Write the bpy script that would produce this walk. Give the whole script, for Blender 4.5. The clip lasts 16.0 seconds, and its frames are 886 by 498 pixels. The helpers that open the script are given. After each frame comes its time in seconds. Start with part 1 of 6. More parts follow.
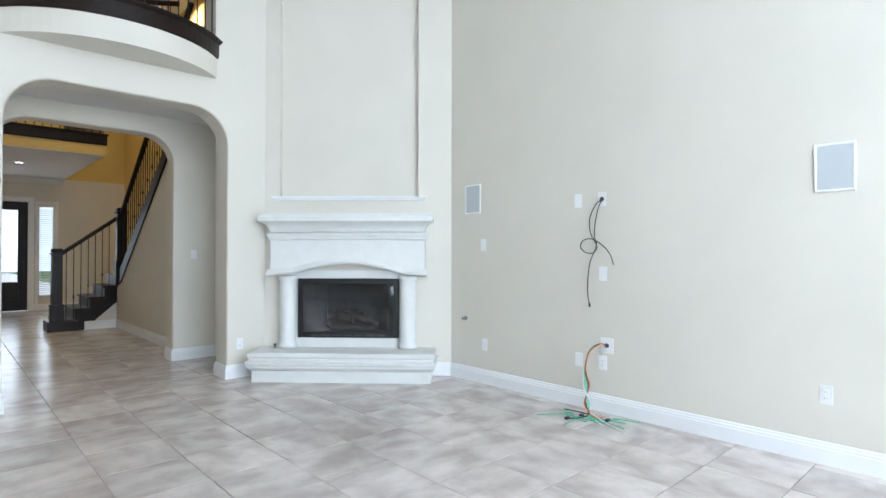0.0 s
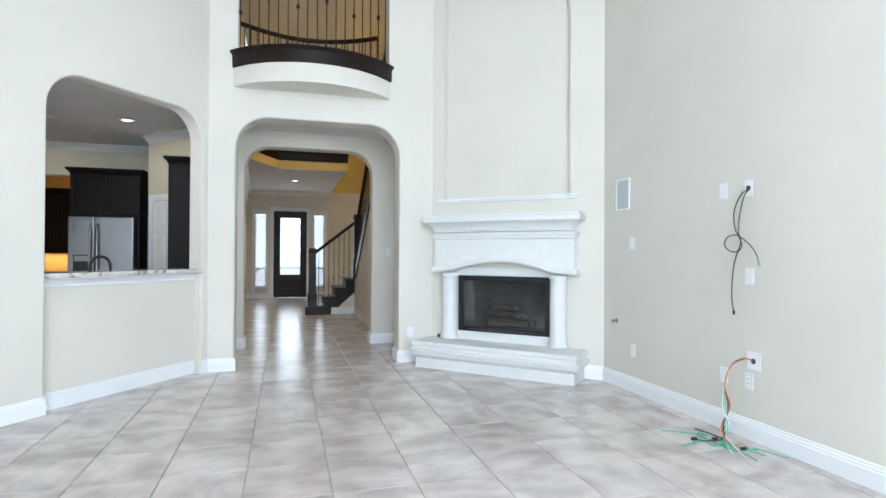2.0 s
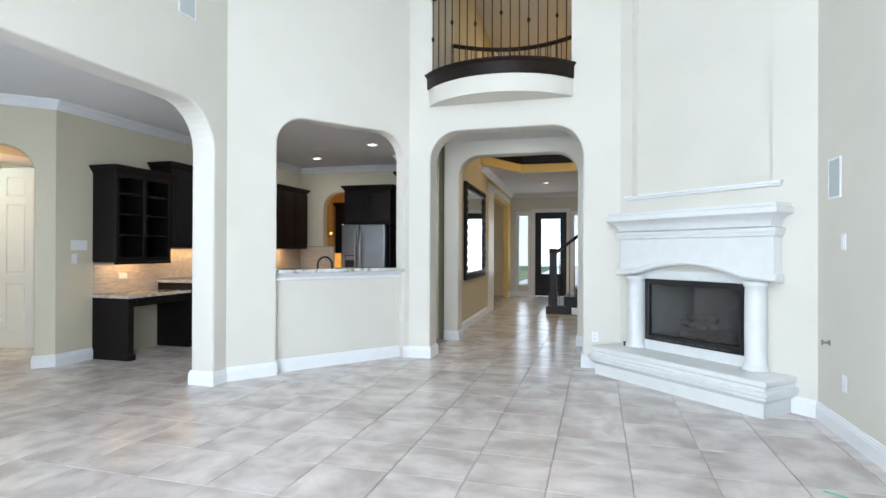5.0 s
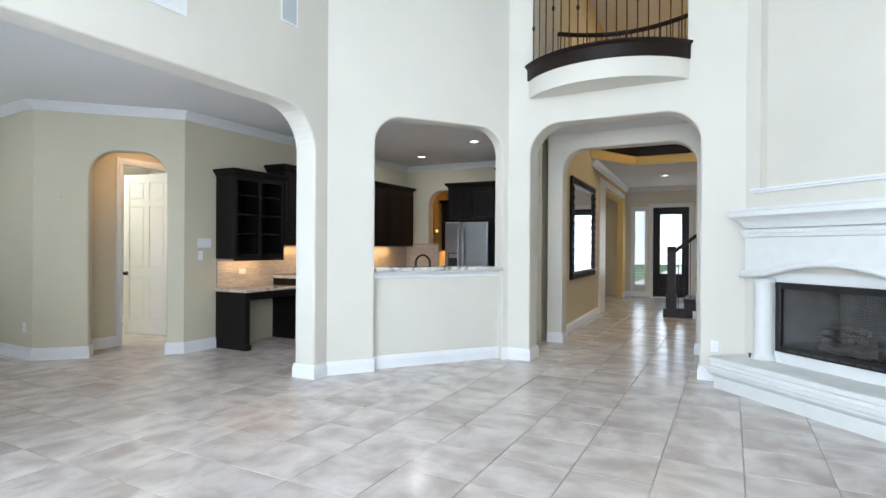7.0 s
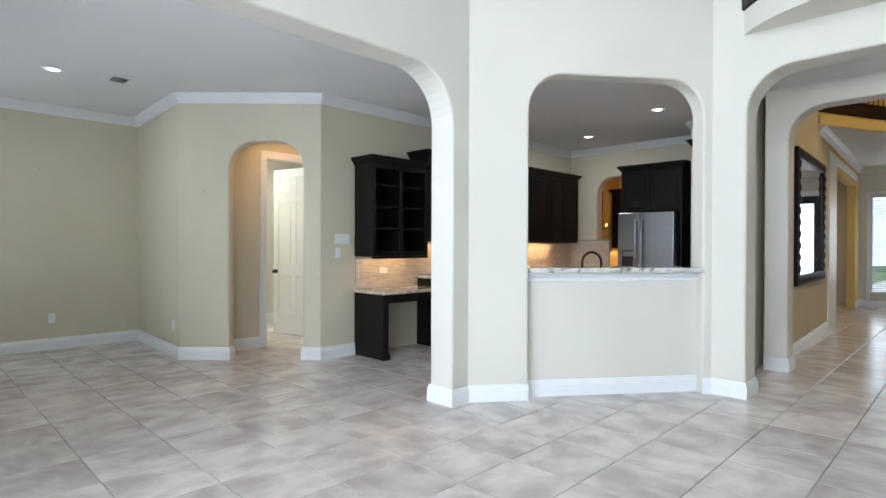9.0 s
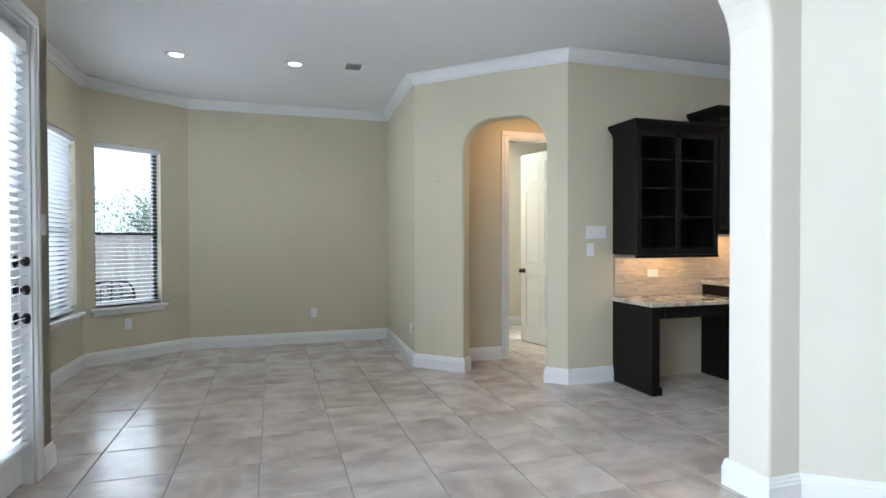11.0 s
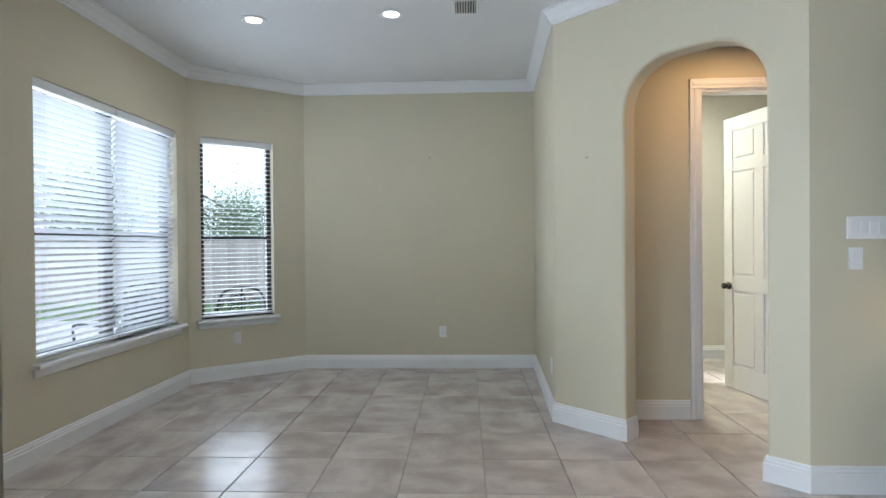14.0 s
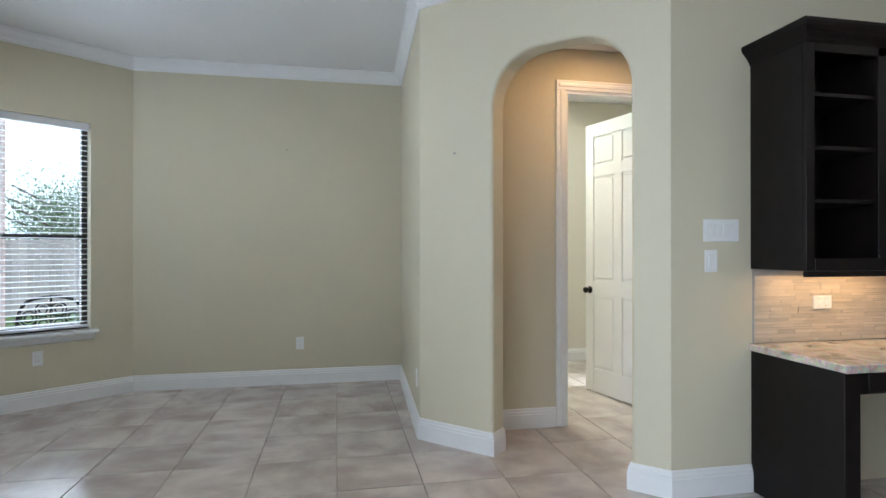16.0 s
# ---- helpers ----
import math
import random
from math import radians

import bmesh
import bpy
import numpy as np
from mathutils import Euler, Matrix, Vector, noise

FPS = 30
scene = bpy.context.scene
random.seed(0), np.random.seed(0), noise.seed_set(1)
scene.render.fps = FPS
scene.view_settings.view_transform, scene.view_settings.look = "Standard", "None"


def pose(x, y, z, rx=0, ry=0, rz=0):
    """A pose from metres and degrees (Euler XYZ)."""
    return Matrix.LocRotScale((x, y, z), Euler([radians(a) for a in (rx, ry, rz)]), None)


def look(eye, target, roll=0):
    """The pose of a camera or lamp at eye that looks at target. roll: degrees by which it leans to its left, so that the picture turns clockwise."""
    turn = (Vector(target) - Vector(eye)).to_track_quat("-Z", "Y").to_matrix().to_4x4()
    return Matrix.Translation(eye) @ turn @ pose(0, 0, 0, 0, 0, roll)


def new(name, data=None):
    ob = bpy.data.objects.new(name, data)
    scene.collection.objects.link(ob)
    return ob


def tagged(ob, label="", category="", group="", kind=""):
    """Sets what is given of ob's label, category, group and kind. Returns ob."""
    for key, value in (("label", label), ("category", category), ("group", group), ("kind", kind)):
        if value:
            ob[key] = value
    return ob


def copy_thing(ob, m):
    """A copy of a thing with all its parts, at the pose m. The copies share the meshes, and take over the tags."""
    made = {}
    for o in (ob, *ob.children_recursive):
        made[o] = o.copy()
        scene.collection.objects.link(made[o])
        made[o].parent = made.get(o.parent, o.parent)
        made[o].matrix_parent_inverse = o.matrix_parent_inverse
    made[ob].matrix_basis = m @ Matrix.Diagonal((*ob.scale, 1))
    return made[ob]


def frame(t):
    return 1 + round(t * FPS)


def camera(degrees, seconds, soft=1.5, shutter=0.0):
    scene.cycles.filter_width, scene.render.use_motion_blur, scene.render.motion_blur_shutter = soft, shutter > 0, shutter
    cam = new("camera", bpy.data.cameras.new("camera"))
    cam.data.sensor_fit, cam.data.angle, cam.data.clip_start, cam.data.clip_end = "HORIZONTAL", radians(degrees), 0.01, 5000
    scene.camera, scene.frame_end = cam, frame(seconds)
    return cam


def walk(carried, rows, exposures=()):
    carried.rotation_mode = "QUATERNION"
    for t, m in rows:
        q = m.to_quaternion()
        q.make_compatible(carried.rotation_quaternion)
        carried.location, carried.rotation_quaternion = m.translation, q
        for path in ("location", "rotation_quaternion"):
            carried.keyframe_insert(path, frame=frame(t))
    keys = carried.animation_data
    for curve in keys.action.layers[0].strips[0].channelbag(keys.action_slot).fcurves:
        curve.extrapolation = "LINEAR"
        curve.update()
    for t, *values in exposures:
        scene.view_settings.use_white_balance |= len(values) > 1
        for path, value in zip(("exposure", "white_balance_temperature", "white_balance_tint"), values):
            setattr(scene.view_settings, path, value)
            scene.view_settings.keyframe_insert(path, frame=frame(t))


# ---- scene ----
cam = camera(78.2, 16.0)
PATH = [
    (0, (-0.05, -0.208, 1.307), (1.31, 1.259, 1.326), 0.1),
    (0.5, (0.158, -0.4, 1.288), (1.372, 1.189, 1.308), 0.3),
    (1, (0.395, -0.598, 1.29), (1.444, 1.105, 1.308), 0.3),
    (1.5, (0.596, -0.764, 1.285), (1.42, 1.059, 1.304), 0.3),
    (2, (0.867, -0.878, 1.296), (1.423, 1.043, 1.312), 0.3),
    (2.5, (1.162, -1.003, 1.31), (1.503, 0.967, 1.326), 0.3),
    (3, (1.45, -1.045, 1.306), (1.581, 0.951, 1.321), 0.4),
    (3.5, (1.758, -1.061, 1.307), (1.728, 0.939, 1.319), 0.4),
    (4, (1.992, -1.051, 1.292), (1.821, 0.942, 1.305), 0.3),
    (4.5, (2.172, -1.0, 1.316), (1.832, 0.971, 1.326), 0.2),
    (5, (2.323, -0.949, 1.324), (1.779, 0.976, 1.332), 0.2),
    (7.5, (2.436, -0.518, 1.346), (1.463, 1.229, 1.338), 0.4),
    (8, (2.259, -0.234, 1.327), (1.214, 1.472, 1.316), 0.4),
    (8.5, (1.995, 0.083, 1.326), (0.773, 1.666, 1.307), 0.3),
    (9, (1.767, 0.371, 1.305), (0.361, 1.793, 1.293), 0.2),
    (9.5, (1.49, 0.656, 1.295), (-0.062, 1.917, 1.283), 0.2),
    (10, (1.261, 0.857, 1.298), (-0.452, 1.889, 1.28), 0.1),
    (12.5, (-0.038, 1.755, 1.284), (-2.033, 1.903, 1.267), -0.4),
    (13, (-0.285, 1.852, 1.277), (-2.284, 1.89, 1.266), -0.4),
    (13.5, (-0.493, 1.924, 1.302), (-2.492, 1.89, 1.283), -0.5),
    (14, (-0.673, 2.011, 1.31), (-2.671, 1.93, 1.294), -0.5),
    (14.5, (-0.818, 2.054, 1.295), (-2.816, 1.971, 1.287), -0.3),
    (15, (-0.942, 2.068, 1.307), (-2.942, 2.046, 1.296), -0.4),
    (15.5, (-1.003, 2.094, 1.292), (-2.998, 2.237, 1.288), -0.2),
    (16, (-1.05, 2.109, 1.274), (-3.013, 2.493, 1.28), 0.0),
]
EXPOSURES = [(0.0, -0.10, 5790, 9), (1.5, 0.0, 5790, 9), (5.0, 0.04, 5790, 9), (7.5, 0.02, 5790, 9), (9.0, 0.03, 5790, 9), (10.0, 0.06, 5790, 9), (12.5, 0.05, 5780, 9), (16.0, 0.07, 5700, 9)]
walk(cam, [(t, look(eye, target, roll)) for t, eye, target, roll in PATH], EXPOSURES)

# ---- world, sun, large lights ----
world = bpy.data.worlds.new("world")
scene.world = world
world.use_nodes = True
sky = world.node_tree.nodes.new("ShaderNodeTexSky")
sky.sky_type, sky.sun_disc = "NISHITA", False
sky.sun_elevation, sky.sun_rotation = radians(58), radians(53)
world.node_tree.links.new(sky.outputs[0], world.node_tree.nodes["Background"].inputs[0])
world.node_tree.nodes["Background"].inputs[1].default_value = 0.15
sun = new("sun", bpy.data.lights.new("sun", "SUN"))
sun.data.energy, sun.data.angle, sun.data.color = 3.4, radians(4), (1.0, 0.96, 0.9)
sun.matrix_world = look((0, 0, 20), (-8, -6, 4))


def area(name, eye, target, w, h, power, color=(1, 1, 1)):
    lamp = new(name, bpy.data.lights.new(name, "AREA"))
    lamp.data.shape, lamp.data.size, lamp.data.size_y = "RECTANGLE", w, h
    lamp.data.energy, lamp.data.color = power, color
    lamp.matrix_world = look(eye, target)
    return lamp


def spot_glow(name, x, y, z, power, color, size=0.12):
    lamp = new(name, bpy.data.lights.new(name, "AREA"))
    lamp.data.shape, lamp.data.size, lamp.data.energy, lamp.data.color = "DISK", size, power, color
    lamp.matrix_world = pose(x, y, z)
    return lamp


DAY = (0.885, 0.94, 1.0)
WARM = (1.0, 0.62, 0.28)
for wx in (-0.35, 1.35, 3.05):
    area("window_light", (wx, -2.95, 1.55), (wx, 3, 0.3), 1.25, 2.1, 92, DAY)
    area("window_light", (wx, -2.95, 4.2), (wx, 4, 1.6), 1.25, 2.3, 66, DAY)
area("window_light", (-4.7, -0.84, 1.5), (-4.7, 5, 1.3), 1.6, 1.75, 46, DAY)
area("window_light", (-6.20, -0.35, 1.5), (-3.0, 2.07, 1.3), 0.68, 1.75, 18, DAY)
area("window_light", (-2.23, -0.16, 1.3), (-2.23, 5, 1.3), 0.66, 2.0, 45, DAY)
area("front_door_light", (1.0, 15.31, 1.45), (1.0, 5, 1.2), 0.6, 1.7, 7, DAY)
area("front_sidelight_light", (0.2, 15.31, 1.4), (0.2, 5, 1.2), 0.25, 2.0, 2.5, DAY)
area("front_sidelight_light", (1.81, 15.31, 1.4), (1.81, 5, 1.2), 0.25, 2.0, 2.5, DAY)

# ---- materials ----


def material(name, color, rough=0.5, metal=0.0, var=0.0, scale=4.0, bump=0.0, bump_scale=60.0, coat=0.0, rand=0.0):
    m = bpy.data.materials.new(name)
    m.use_nodes = True
    n, l = m.node_tree.nodes, m.node_tree.links
    b = n["Principled BSDF"]
    b.inputs["Base Color"].default_value = (*color, 1)
    b.inputs["Roughness"].default_value = rough
    b.inputs["Metallic"].default_value = metal
    b.inputs["Coat Weight"].default_value = coat
    tc = n.new("ShaderNodeTexCoord")
    if var > 0 or rand > 0:
        no = n.new("ShaderNodeTexNoise")
        no.inputs["Scale"].default_value, no.inputs["Detail"].default_value = scale, 5
        l.new(tc.outputs["Object"], no.inputs["Vector"])
        mr = n.new("ShaderNodeMapRange")
        mr.inputs["From Min"].default_value, mr.inputs["From Max"].default_value = 0.3, 0.7
        mr.inputs["To Min"].default_value, mr.inputs["To Max"].default_value = 1 - var, 1 + var
        l.new(no.outputs["Fac"], mr.inputs["Value"])
        mul = n.new("ShaderNodeMix")
        mul.data_type, mul.blend_type = "RGBA", "MULTIPLY"
        mul.inputs[0].default_value = 1
        mul.inputs[6].default_value = (*color, 1)
        l.new(mr.outputs[0], mul.inputs[7])
        out = mul.outputs[2]
        if rand > 0:
            oi = n.new("ShaderNodeObjectInfo")
            hs = n.new("ShaderNodeHueSaturation")
            rr = n.new("ShaderNodeMapRange")
            rr.inputs["To Min"].default_value, rr.inputs["To Max"].default_value = 1 - rand, 1 + rand
            l.new(oi.outputs["Random"], rr.inputs["Value"])
            l.new(rr.outputs[0], hs.inputs["Value"])
            l.new(out, hs.inputs["Color"])
            out = hs.outputs[0]
        l.new(out, b.inputs["Base Color"])
        rg = n.new("ShaderNodeMapRange")
        rg.inputs["To Min"].default_value, rg.inputs["To Max"].default_value = rough * 0.85, min(1, rough * 1.15)
        l.new(no.outputs["Fac"], rg.inputs["Value"])
        l.new(rg.outputs[0], b.inputs["Roughness"])
    if bump > 0:
        nb = n.new("ShaderNodeTexNoise")
        nb.inputs["Scale"].default_value, nb.inputs["Detail"].default_value = bump_scale, 4
        l.new(tc.outputs["Object"], nb.inputs["Vector"])
        bp = n.new("ShaderNodeBump")
        bp.inputs["Strength"].default_value, bp.inputs["Distance"].default_value = bump, 0.004
        l.new(nb.outputs["Fac"], bp.inputs["Height"])
        l.new(bp.outputs[0], b.inputs["Normal"])
    return m


def glowing(name, color, strength):
    m = material(name, color)
    b = m.node_tree.nodes["Principled BSDF"]
    b.inputs["Emission Color"].default_value, b.inputs["Emission Strength"].default_value = (*color, 1), strength
    return m


def glass(name, color=(1, 1, 1), rough=0.0):
    m = bpy.data.materials.new(name)
    m.use_nodes = True
    n, l = m.node_tree.nodes, m.node_tree.links
    out = n["Material Output"]
    n.remove(n["Principled BSDF"])
    tr, gl, mx, fr = n.new("ShaderNodeBsdfTransparent"), n.new("ShaderNodeBsdfGlossy"), n.new("ShaderNodeMixShader"), n.new("ShaderNodeLayerWeight")
    pw, gain = n.new("ShaderNodeMath"), n.new("ShaderNodeMapRange")
    tr.inputs[0].default_value = (*color, 1)
    gl.inputs["Roughness"].default_value = rough
    fr.inputs[0].default_value = 0.5
    pw.operation, pw.inputs[1].default_value = "POWER", 4.0
    gain.inputs["To Min"].default_value, gain.inputs["To Max"].default_value = 0.04, 0.7
    l.new(fr.outputs["Facing"], pw.inputs[0]), l.new(pw.outputs[0], gain.inputs["Value"]), l.new(gain.outputs[0], mx.inputs[0]), l.new(tr.outputs[0], mx.inputs[1]), l.new(gl.outputs[0], mx.inputs[2])
    l.new(mx.outputs[0], out.inputs[0])
    return m


def tile_material():
    """Cloudy beige-grey porcelain; each tile takes its own part of the clouds."""
    m = bpy.data.materials.new("porcelain_tile")
    m.use_nodes = True
    n, l = m.node_tree.nodes, m.node_tree.links
    b = n["Principled BSDF"]
    tc, oi, geo = n.new("ShaderNodeTexCoord"), n.new("ShaderNodeObjectInfo"), n.new("ShaderNodeNewGeometry")
    sm, mu = n.new("ShaderNodeMath"), n.new("ShaderNodeMath")
    mu.operation, mu.inputs[1].default_value = "MULTIPLY", 41.0
    l.new(oi.outputs["Random"], sm.inputs[0]), l.new(geo.outputs["Random Per Island"], sm.inputs[1]), l.new(sm.outputs[0], mu.inputs[0])

    def cloud(scale, detail, distortion, stretch):
        mp, no = n.new("ShaderNodeMapping"), n.new("ShaderNodeTexNoise")
        mp.inputs["Scale"].default_value = (1.0, stretch, 1.0)
        no.noise_dimensions = "4D"
        no.inputs["Scale"].default_value, no.inputs["Detail"].default_value, no.inputs["Distortion"].default_value = scale, detail, distortion
        l.new(tc.outputs["Object"], mp.inputs["Vector"]), l.new(mp.outputs[0], no.inputs["Vector"]), l.new(mu.outputs[0], no.inputs["W"])
        return no.outputs[0]
    big, fine = cloud(3.0, 6, 0.25, 1.5), cloud(22, 5, 0.0, 1.0)
    mix1, mix2 = n.new("ShaderNodeMix"), n.new("ShaderNodeMix")
    mix1.data_type = mix2.data_type = "RGBA"
    r1, r2 = n.new("ShaderNodeMapRange"), n.new("ShaderNodeMapRange")
    r1.interpolation_type = "SMOOTHSTEP"
    r1.inputs["From Min"].default_value, r1.inputs["From Max"].default_value = 0.26, 0.74
    r2.inputs["To Min"].default_value, r2.inputs["To Max"].default_value = 0.0, 0.5
    l.new(big, r1.inputs["Value"]), l.new(fine, r2.inputs["Value"])
    mix1.inputs[6].default_value, mix1.inputs[7].default_value = (0.38, 0.338, 0.313, 1), (0.69, 0.65, 0.622, 1)
    l.new(r1.outputs[0], mix1.inputs[0])
    mix2.inputs[7].default_value = (0.46, 0.39, 0.345, 1)
    l.new(r2.outputs[0], mix2.inputs[0]), l.new(mix1.outputs[2], mix2.inputs[6])
    hs, fr, rv = n.new("ShaderNodeHueSaturation"), n.new("ShaderNodeMath"), n.new("ShaderNodeMapRange")
    fr.operation = "FRACT"
    rv.inputs["To Min"].default_value, rv.inputs["To Max"].default_value = 0.93, 1.05
    l.new(sm.outputs[0], fr.inputs[0]), l.new(fr.outputs[0], rv.inputs["Value"]), l.new(rv.outputs[0], hs.inputs["Value"]), l.new(mix2.outputs[2], hs.inputs["Color"])
    l.new(hs.outputs[0], b.inputs["Base Color"])
    b.inputs["Roughness"].default_value = 0.22
    return m


def granite_material(name, c0, c1, c2, scale):
    m = bpy.data.materials.new(name)
    m.use_nodes = True
    n, l = m.node_tree.nodes, m.node_tree.links
    b = n["Principled BSDF"]
    tc, no, vo = n.new("ShaderNodeTexCoord"), n.new("ShaderNodeTexNoise"), n.new("ShaderNodeTexVoronoi")
    no.inputs["Scale"].default_value, no.inputs["Detail"].default_value, no.inputs["Distortion"].default_value = scale, 9, 0.8
    vo.inputs["Scale"].default_value = scale * 9
    l.new(tc.outputs["Object"], no.inputs["Vector"]), l.new(tc.outputs["Object"], vo.inputs["Vector"])
    ramp = n.new("ShaderNodeValToRGB")
    e = ramp.color_ramp.elements
    e[0].position, e[0].color = 0.36, (*c0, 1)
    e[1].position, e[1].color = 0.62, (*c2, 1)
    e.new(0.47).color = (*c1, 1)
    l.new(no.outputs["Fac"], ramp.inputs[0])
    mx = n.new("ShaderNodeMix")
    mx.data_type, mx.blend_type = "RGBA", "MULTIPLY"
    mx.inputs[0].default_value = 0.35
    l.new(ramp.outputs[0], mx.inputs[6]), l.new(vo.outputs["Color"], mx.inputs[7])
    l.new(mx.outputs[2], b.inputs["Base Color"])
    b.inputs["Roughness"].default_value = 0.12
    return m


PAINT = material("cream_wall_paint", (0.655, 0.628, 0.558), 0.75, var=0.025, scale=1.5, bump=0.25, bump_scale=140)
# The cream paint again, with dimmer, warmer room light put into its colour.
DIM_PAINT = material("cream_wall_paint_dim", (0.60, 0.56, 0.43), 0.75, var=0.025, scale=1.5, bump=0.25, bump_scale=140)
YELLOW_PAINT = material("gold_wall_paint", (0.62, 0.46, 0.17), 0.75, var=0.03, scale=1.5, bump=0.25, bump_scale=140)
# Cream wall whose gold tint is warm lamplight, mixed halfway into the colour.
WARM_LIT_CREAM = material("warm_lit_cream_paint", (0.61, 0.535, 0.38), 0.75, var=0.03, scale=1.5, bump=0.25, bump_scale=140)
CEILING = material("white_ceiling_paint", (0.75, 0.755, 0.76), 0.85, var=0.02, scale=1.0, bump=0.3, bump_scale=90)
TRIM = material("white_trim_paint", (0.78, 0.79, 0.80), 0.35, var=0.015, scale=6)
STONE = material("white_cast_stone", (0.68, 0.69, 0.675), 0.6, var=0.03, scale=9, bump=0.2, bump_scale=70)
TILE = tile_material()
GROUT = material("grey_grout", (0.34, 0.32, 0.30), 0.9, var=0.1, scale=30)
DARK_WOOD = material("espresso_wood", (0.007, 0.005, 0.0045), 0.45, var=0.35, scale=14, bump=0.05, bump_scale=90)
STAIR_WOOD = material("dark_stained_wood", (0.012, 0.007, 0.005), 0.38, var=0.35, scale=14)
for w in (DARK_WOOD, STAIR_WOOD):
    w.node_tree.nodes["Principled BSDF"].inputs["Specular IOR Level"].default_value = 0.2
IRON = material("black_iron", (0.02, 0.016, 0.014), 0.45, metal=0.6, var=0.2, scale=30)
BRONZE = material("oil_rubbed_bronze", (0.018, 0.014, 0.012), 0.3, metal=0.7, var=0.2, scale=40)
BLACK = material("black_painted_metal", (0.012, 0.012, 0.013), 0.35, metal=0.2, var=0.15, scale=30)
STEEL = material("brushed_steel", (0.28, 0.28, 0.285), 0.30, metal=1.0, var=0.05, scale=3)
PLASTIC = material("white_plastic", (0.78, 0.785, 0.79), 0.35, var=0.01, scale=5)
SLOT = material("dark_slot", (0.05, 0.05, 0.05), 0.6)
GRILLE = material("grey_speaker_cloth", (0.48, 0.52, 0.54), 0.8, var=0.06, scale=200, bump=0.3, bump_scale=500)
BLIND = material("white_blind_slat", (0.80, 0.81, 0.82), 0.4, var=0.01, scale=8)
n, l = BLIND.node_tree.nodes, BLIND.node_tree.links
tl, mxs = n.new("ShaderNodeBsdfTranslucent"), n.new("ShaderNodeMixShader")
tl.inputs[0].default_value = (0.85, 0.88, 0.9, 1)
mxs.inputs[0].default_value = 0.22
l.new(n["Principled BSDF"].outputs[0], mxs.inputs[1]), l.new(tl.outputs[0], mxs.inputs[2]), l.new(mxs.outputs[0], n["Material Output"].inputs[0])
GRANITE = granite_material("speckled_granite", (0.22, 0.21, 0.21), (0.58, 0.56, 0.53), (0.74, 0.73, 0.70), 12)
GRANITE_WARM = granite_material("beige_granite", (0.38, 0.31, 0.25), (0.57, 0.50, 0.43), (0.70, 0.64, 0.56), 9)
MOSAIC = material("tan_stone_mosaic", (0.54, 0.46, 0.37), 0.4, var=0.14, scale=18, rand=0.16)
GLASS = glass("clear_glass")
FIRE_GLASS = glass("smoked_glass", (0.8, 0.8, 0.81), 0.02)
FIREBRICK = material("sooty_firebrick", (0.13, 0.13, 0.125), 0.9, var=0.3, scale=8, bump=0.5, bump_scale=25)
LOG = material("ceramic_log", (0.09, 0.08, 0.072), 0.9, var=0.5, scale=16, bump=0.9, bump_scale=25)
MIRROR = material("mirror_silver", (0.85, 0.86, 0.86), 0.02, metal=1.0)
LAMP_FACE = glowing("lamp_lens", (1.0, 0.97, 0.92), 6.0)
DOOR_PAINT = material("white_door_paint", (0.74, 0.75, 0.76), 0.4, var=0.015, scale=5)
WIN_FRAME = material("dark_bronze_window_frame", (0.05, 0.045, 0.04), 0.4, metal=0.3, var=0.1, scale=10)
FENCE = material("weathered_cedar", (0.50, 0.465, 0.44), 0.85, var=0.2, scale=12, bump=0.4, bump_scale=40, rand=0.15)
LEAF = material("green_leaves", (0.21, 0.29, 0.17), 0.55, var=0.4, scale=6)
BARK = material("grey_brown_bark", (0.13, 0.10, 0.08), 0.9, var=0.3, scale=10, bump=0.8, bump_scale=30)
GRASS = material("lawn_grass", (0.10, 0.17, 0.05), 0.9, var=0.4, scale=5, bump=0.8, bump_scale=60)
PATIO = material("concrete_slab", (0.58, 0.57, 0.55), 0.85, var=0.1, scale=3, bump=0.3, bump_scale=60)
BRICK = material("pinkish_brick", (0.6, 0.46, 0.42), 0.85, var=0.2, scale=14, bump=0.4, bump_scale=40)
WIRES = {c: material(c + "_cable_jacket", v, 0.45, var=0.05, scale=20) for c, v in
         dict(black=(0.012, 0.012, 0.013), green=(0.03, 0.42, 0.25), orange=(0.65, 0.16, 0.04), white=(0.72, 0.72, 0.7)).items()}

# ---- mesh helpers ----


def link(name, bm, mat, smooth=False):
    me = bpy.data.meshes.new(name)
    bm.normal_update()
    bm.to_mesh(me)
    bm.free()
    me.materials.append(mat)
    if smooth:
        for p in me.polygons:
            p.use_smooth = True
    return new(name, me)


def part(name, bm, mat, parent, label="", smooth=False):
    ob = link(name, bm, mat, smooth)
    ob.parent = parent
    if label:
        tagged(ob, label)
    return ob


def thing(name, m, label, category, group="", kind=""):
    ob = new(name)
    ob.empty_display_size = 0.05
    ob.matrix_world = m
    return tagged(ob, label, category, group, kind)


def structure(name, bm, mat, label, smooth=False, category="structure"):
    return tagged(link(name, bm, mat, smooth), label, category, kind="structure")


def box(bm, x0, y0, z0, x1, y1, z1, bevel=0.0, seg=1):
    r = bmesh.ops.create_cube(bm, size=1, matrix=Matrix.Translation(((x0 + x1) / 2, (y0 + y1) / 2, (z0 + z1) / 2)) @ Matrix.Diagonal((abs(x1 - x0), abs(y1 - y0), abs(z1 - z0), 1)))
    if bevel > 0:
        es = list({e for v in r["verts"] for e in v.link_edges})
        bmesh.ops.bevel(bm, geom=es, offset=bevel, segments=seg, affect="EDGES", profile=0.5)
    return bm


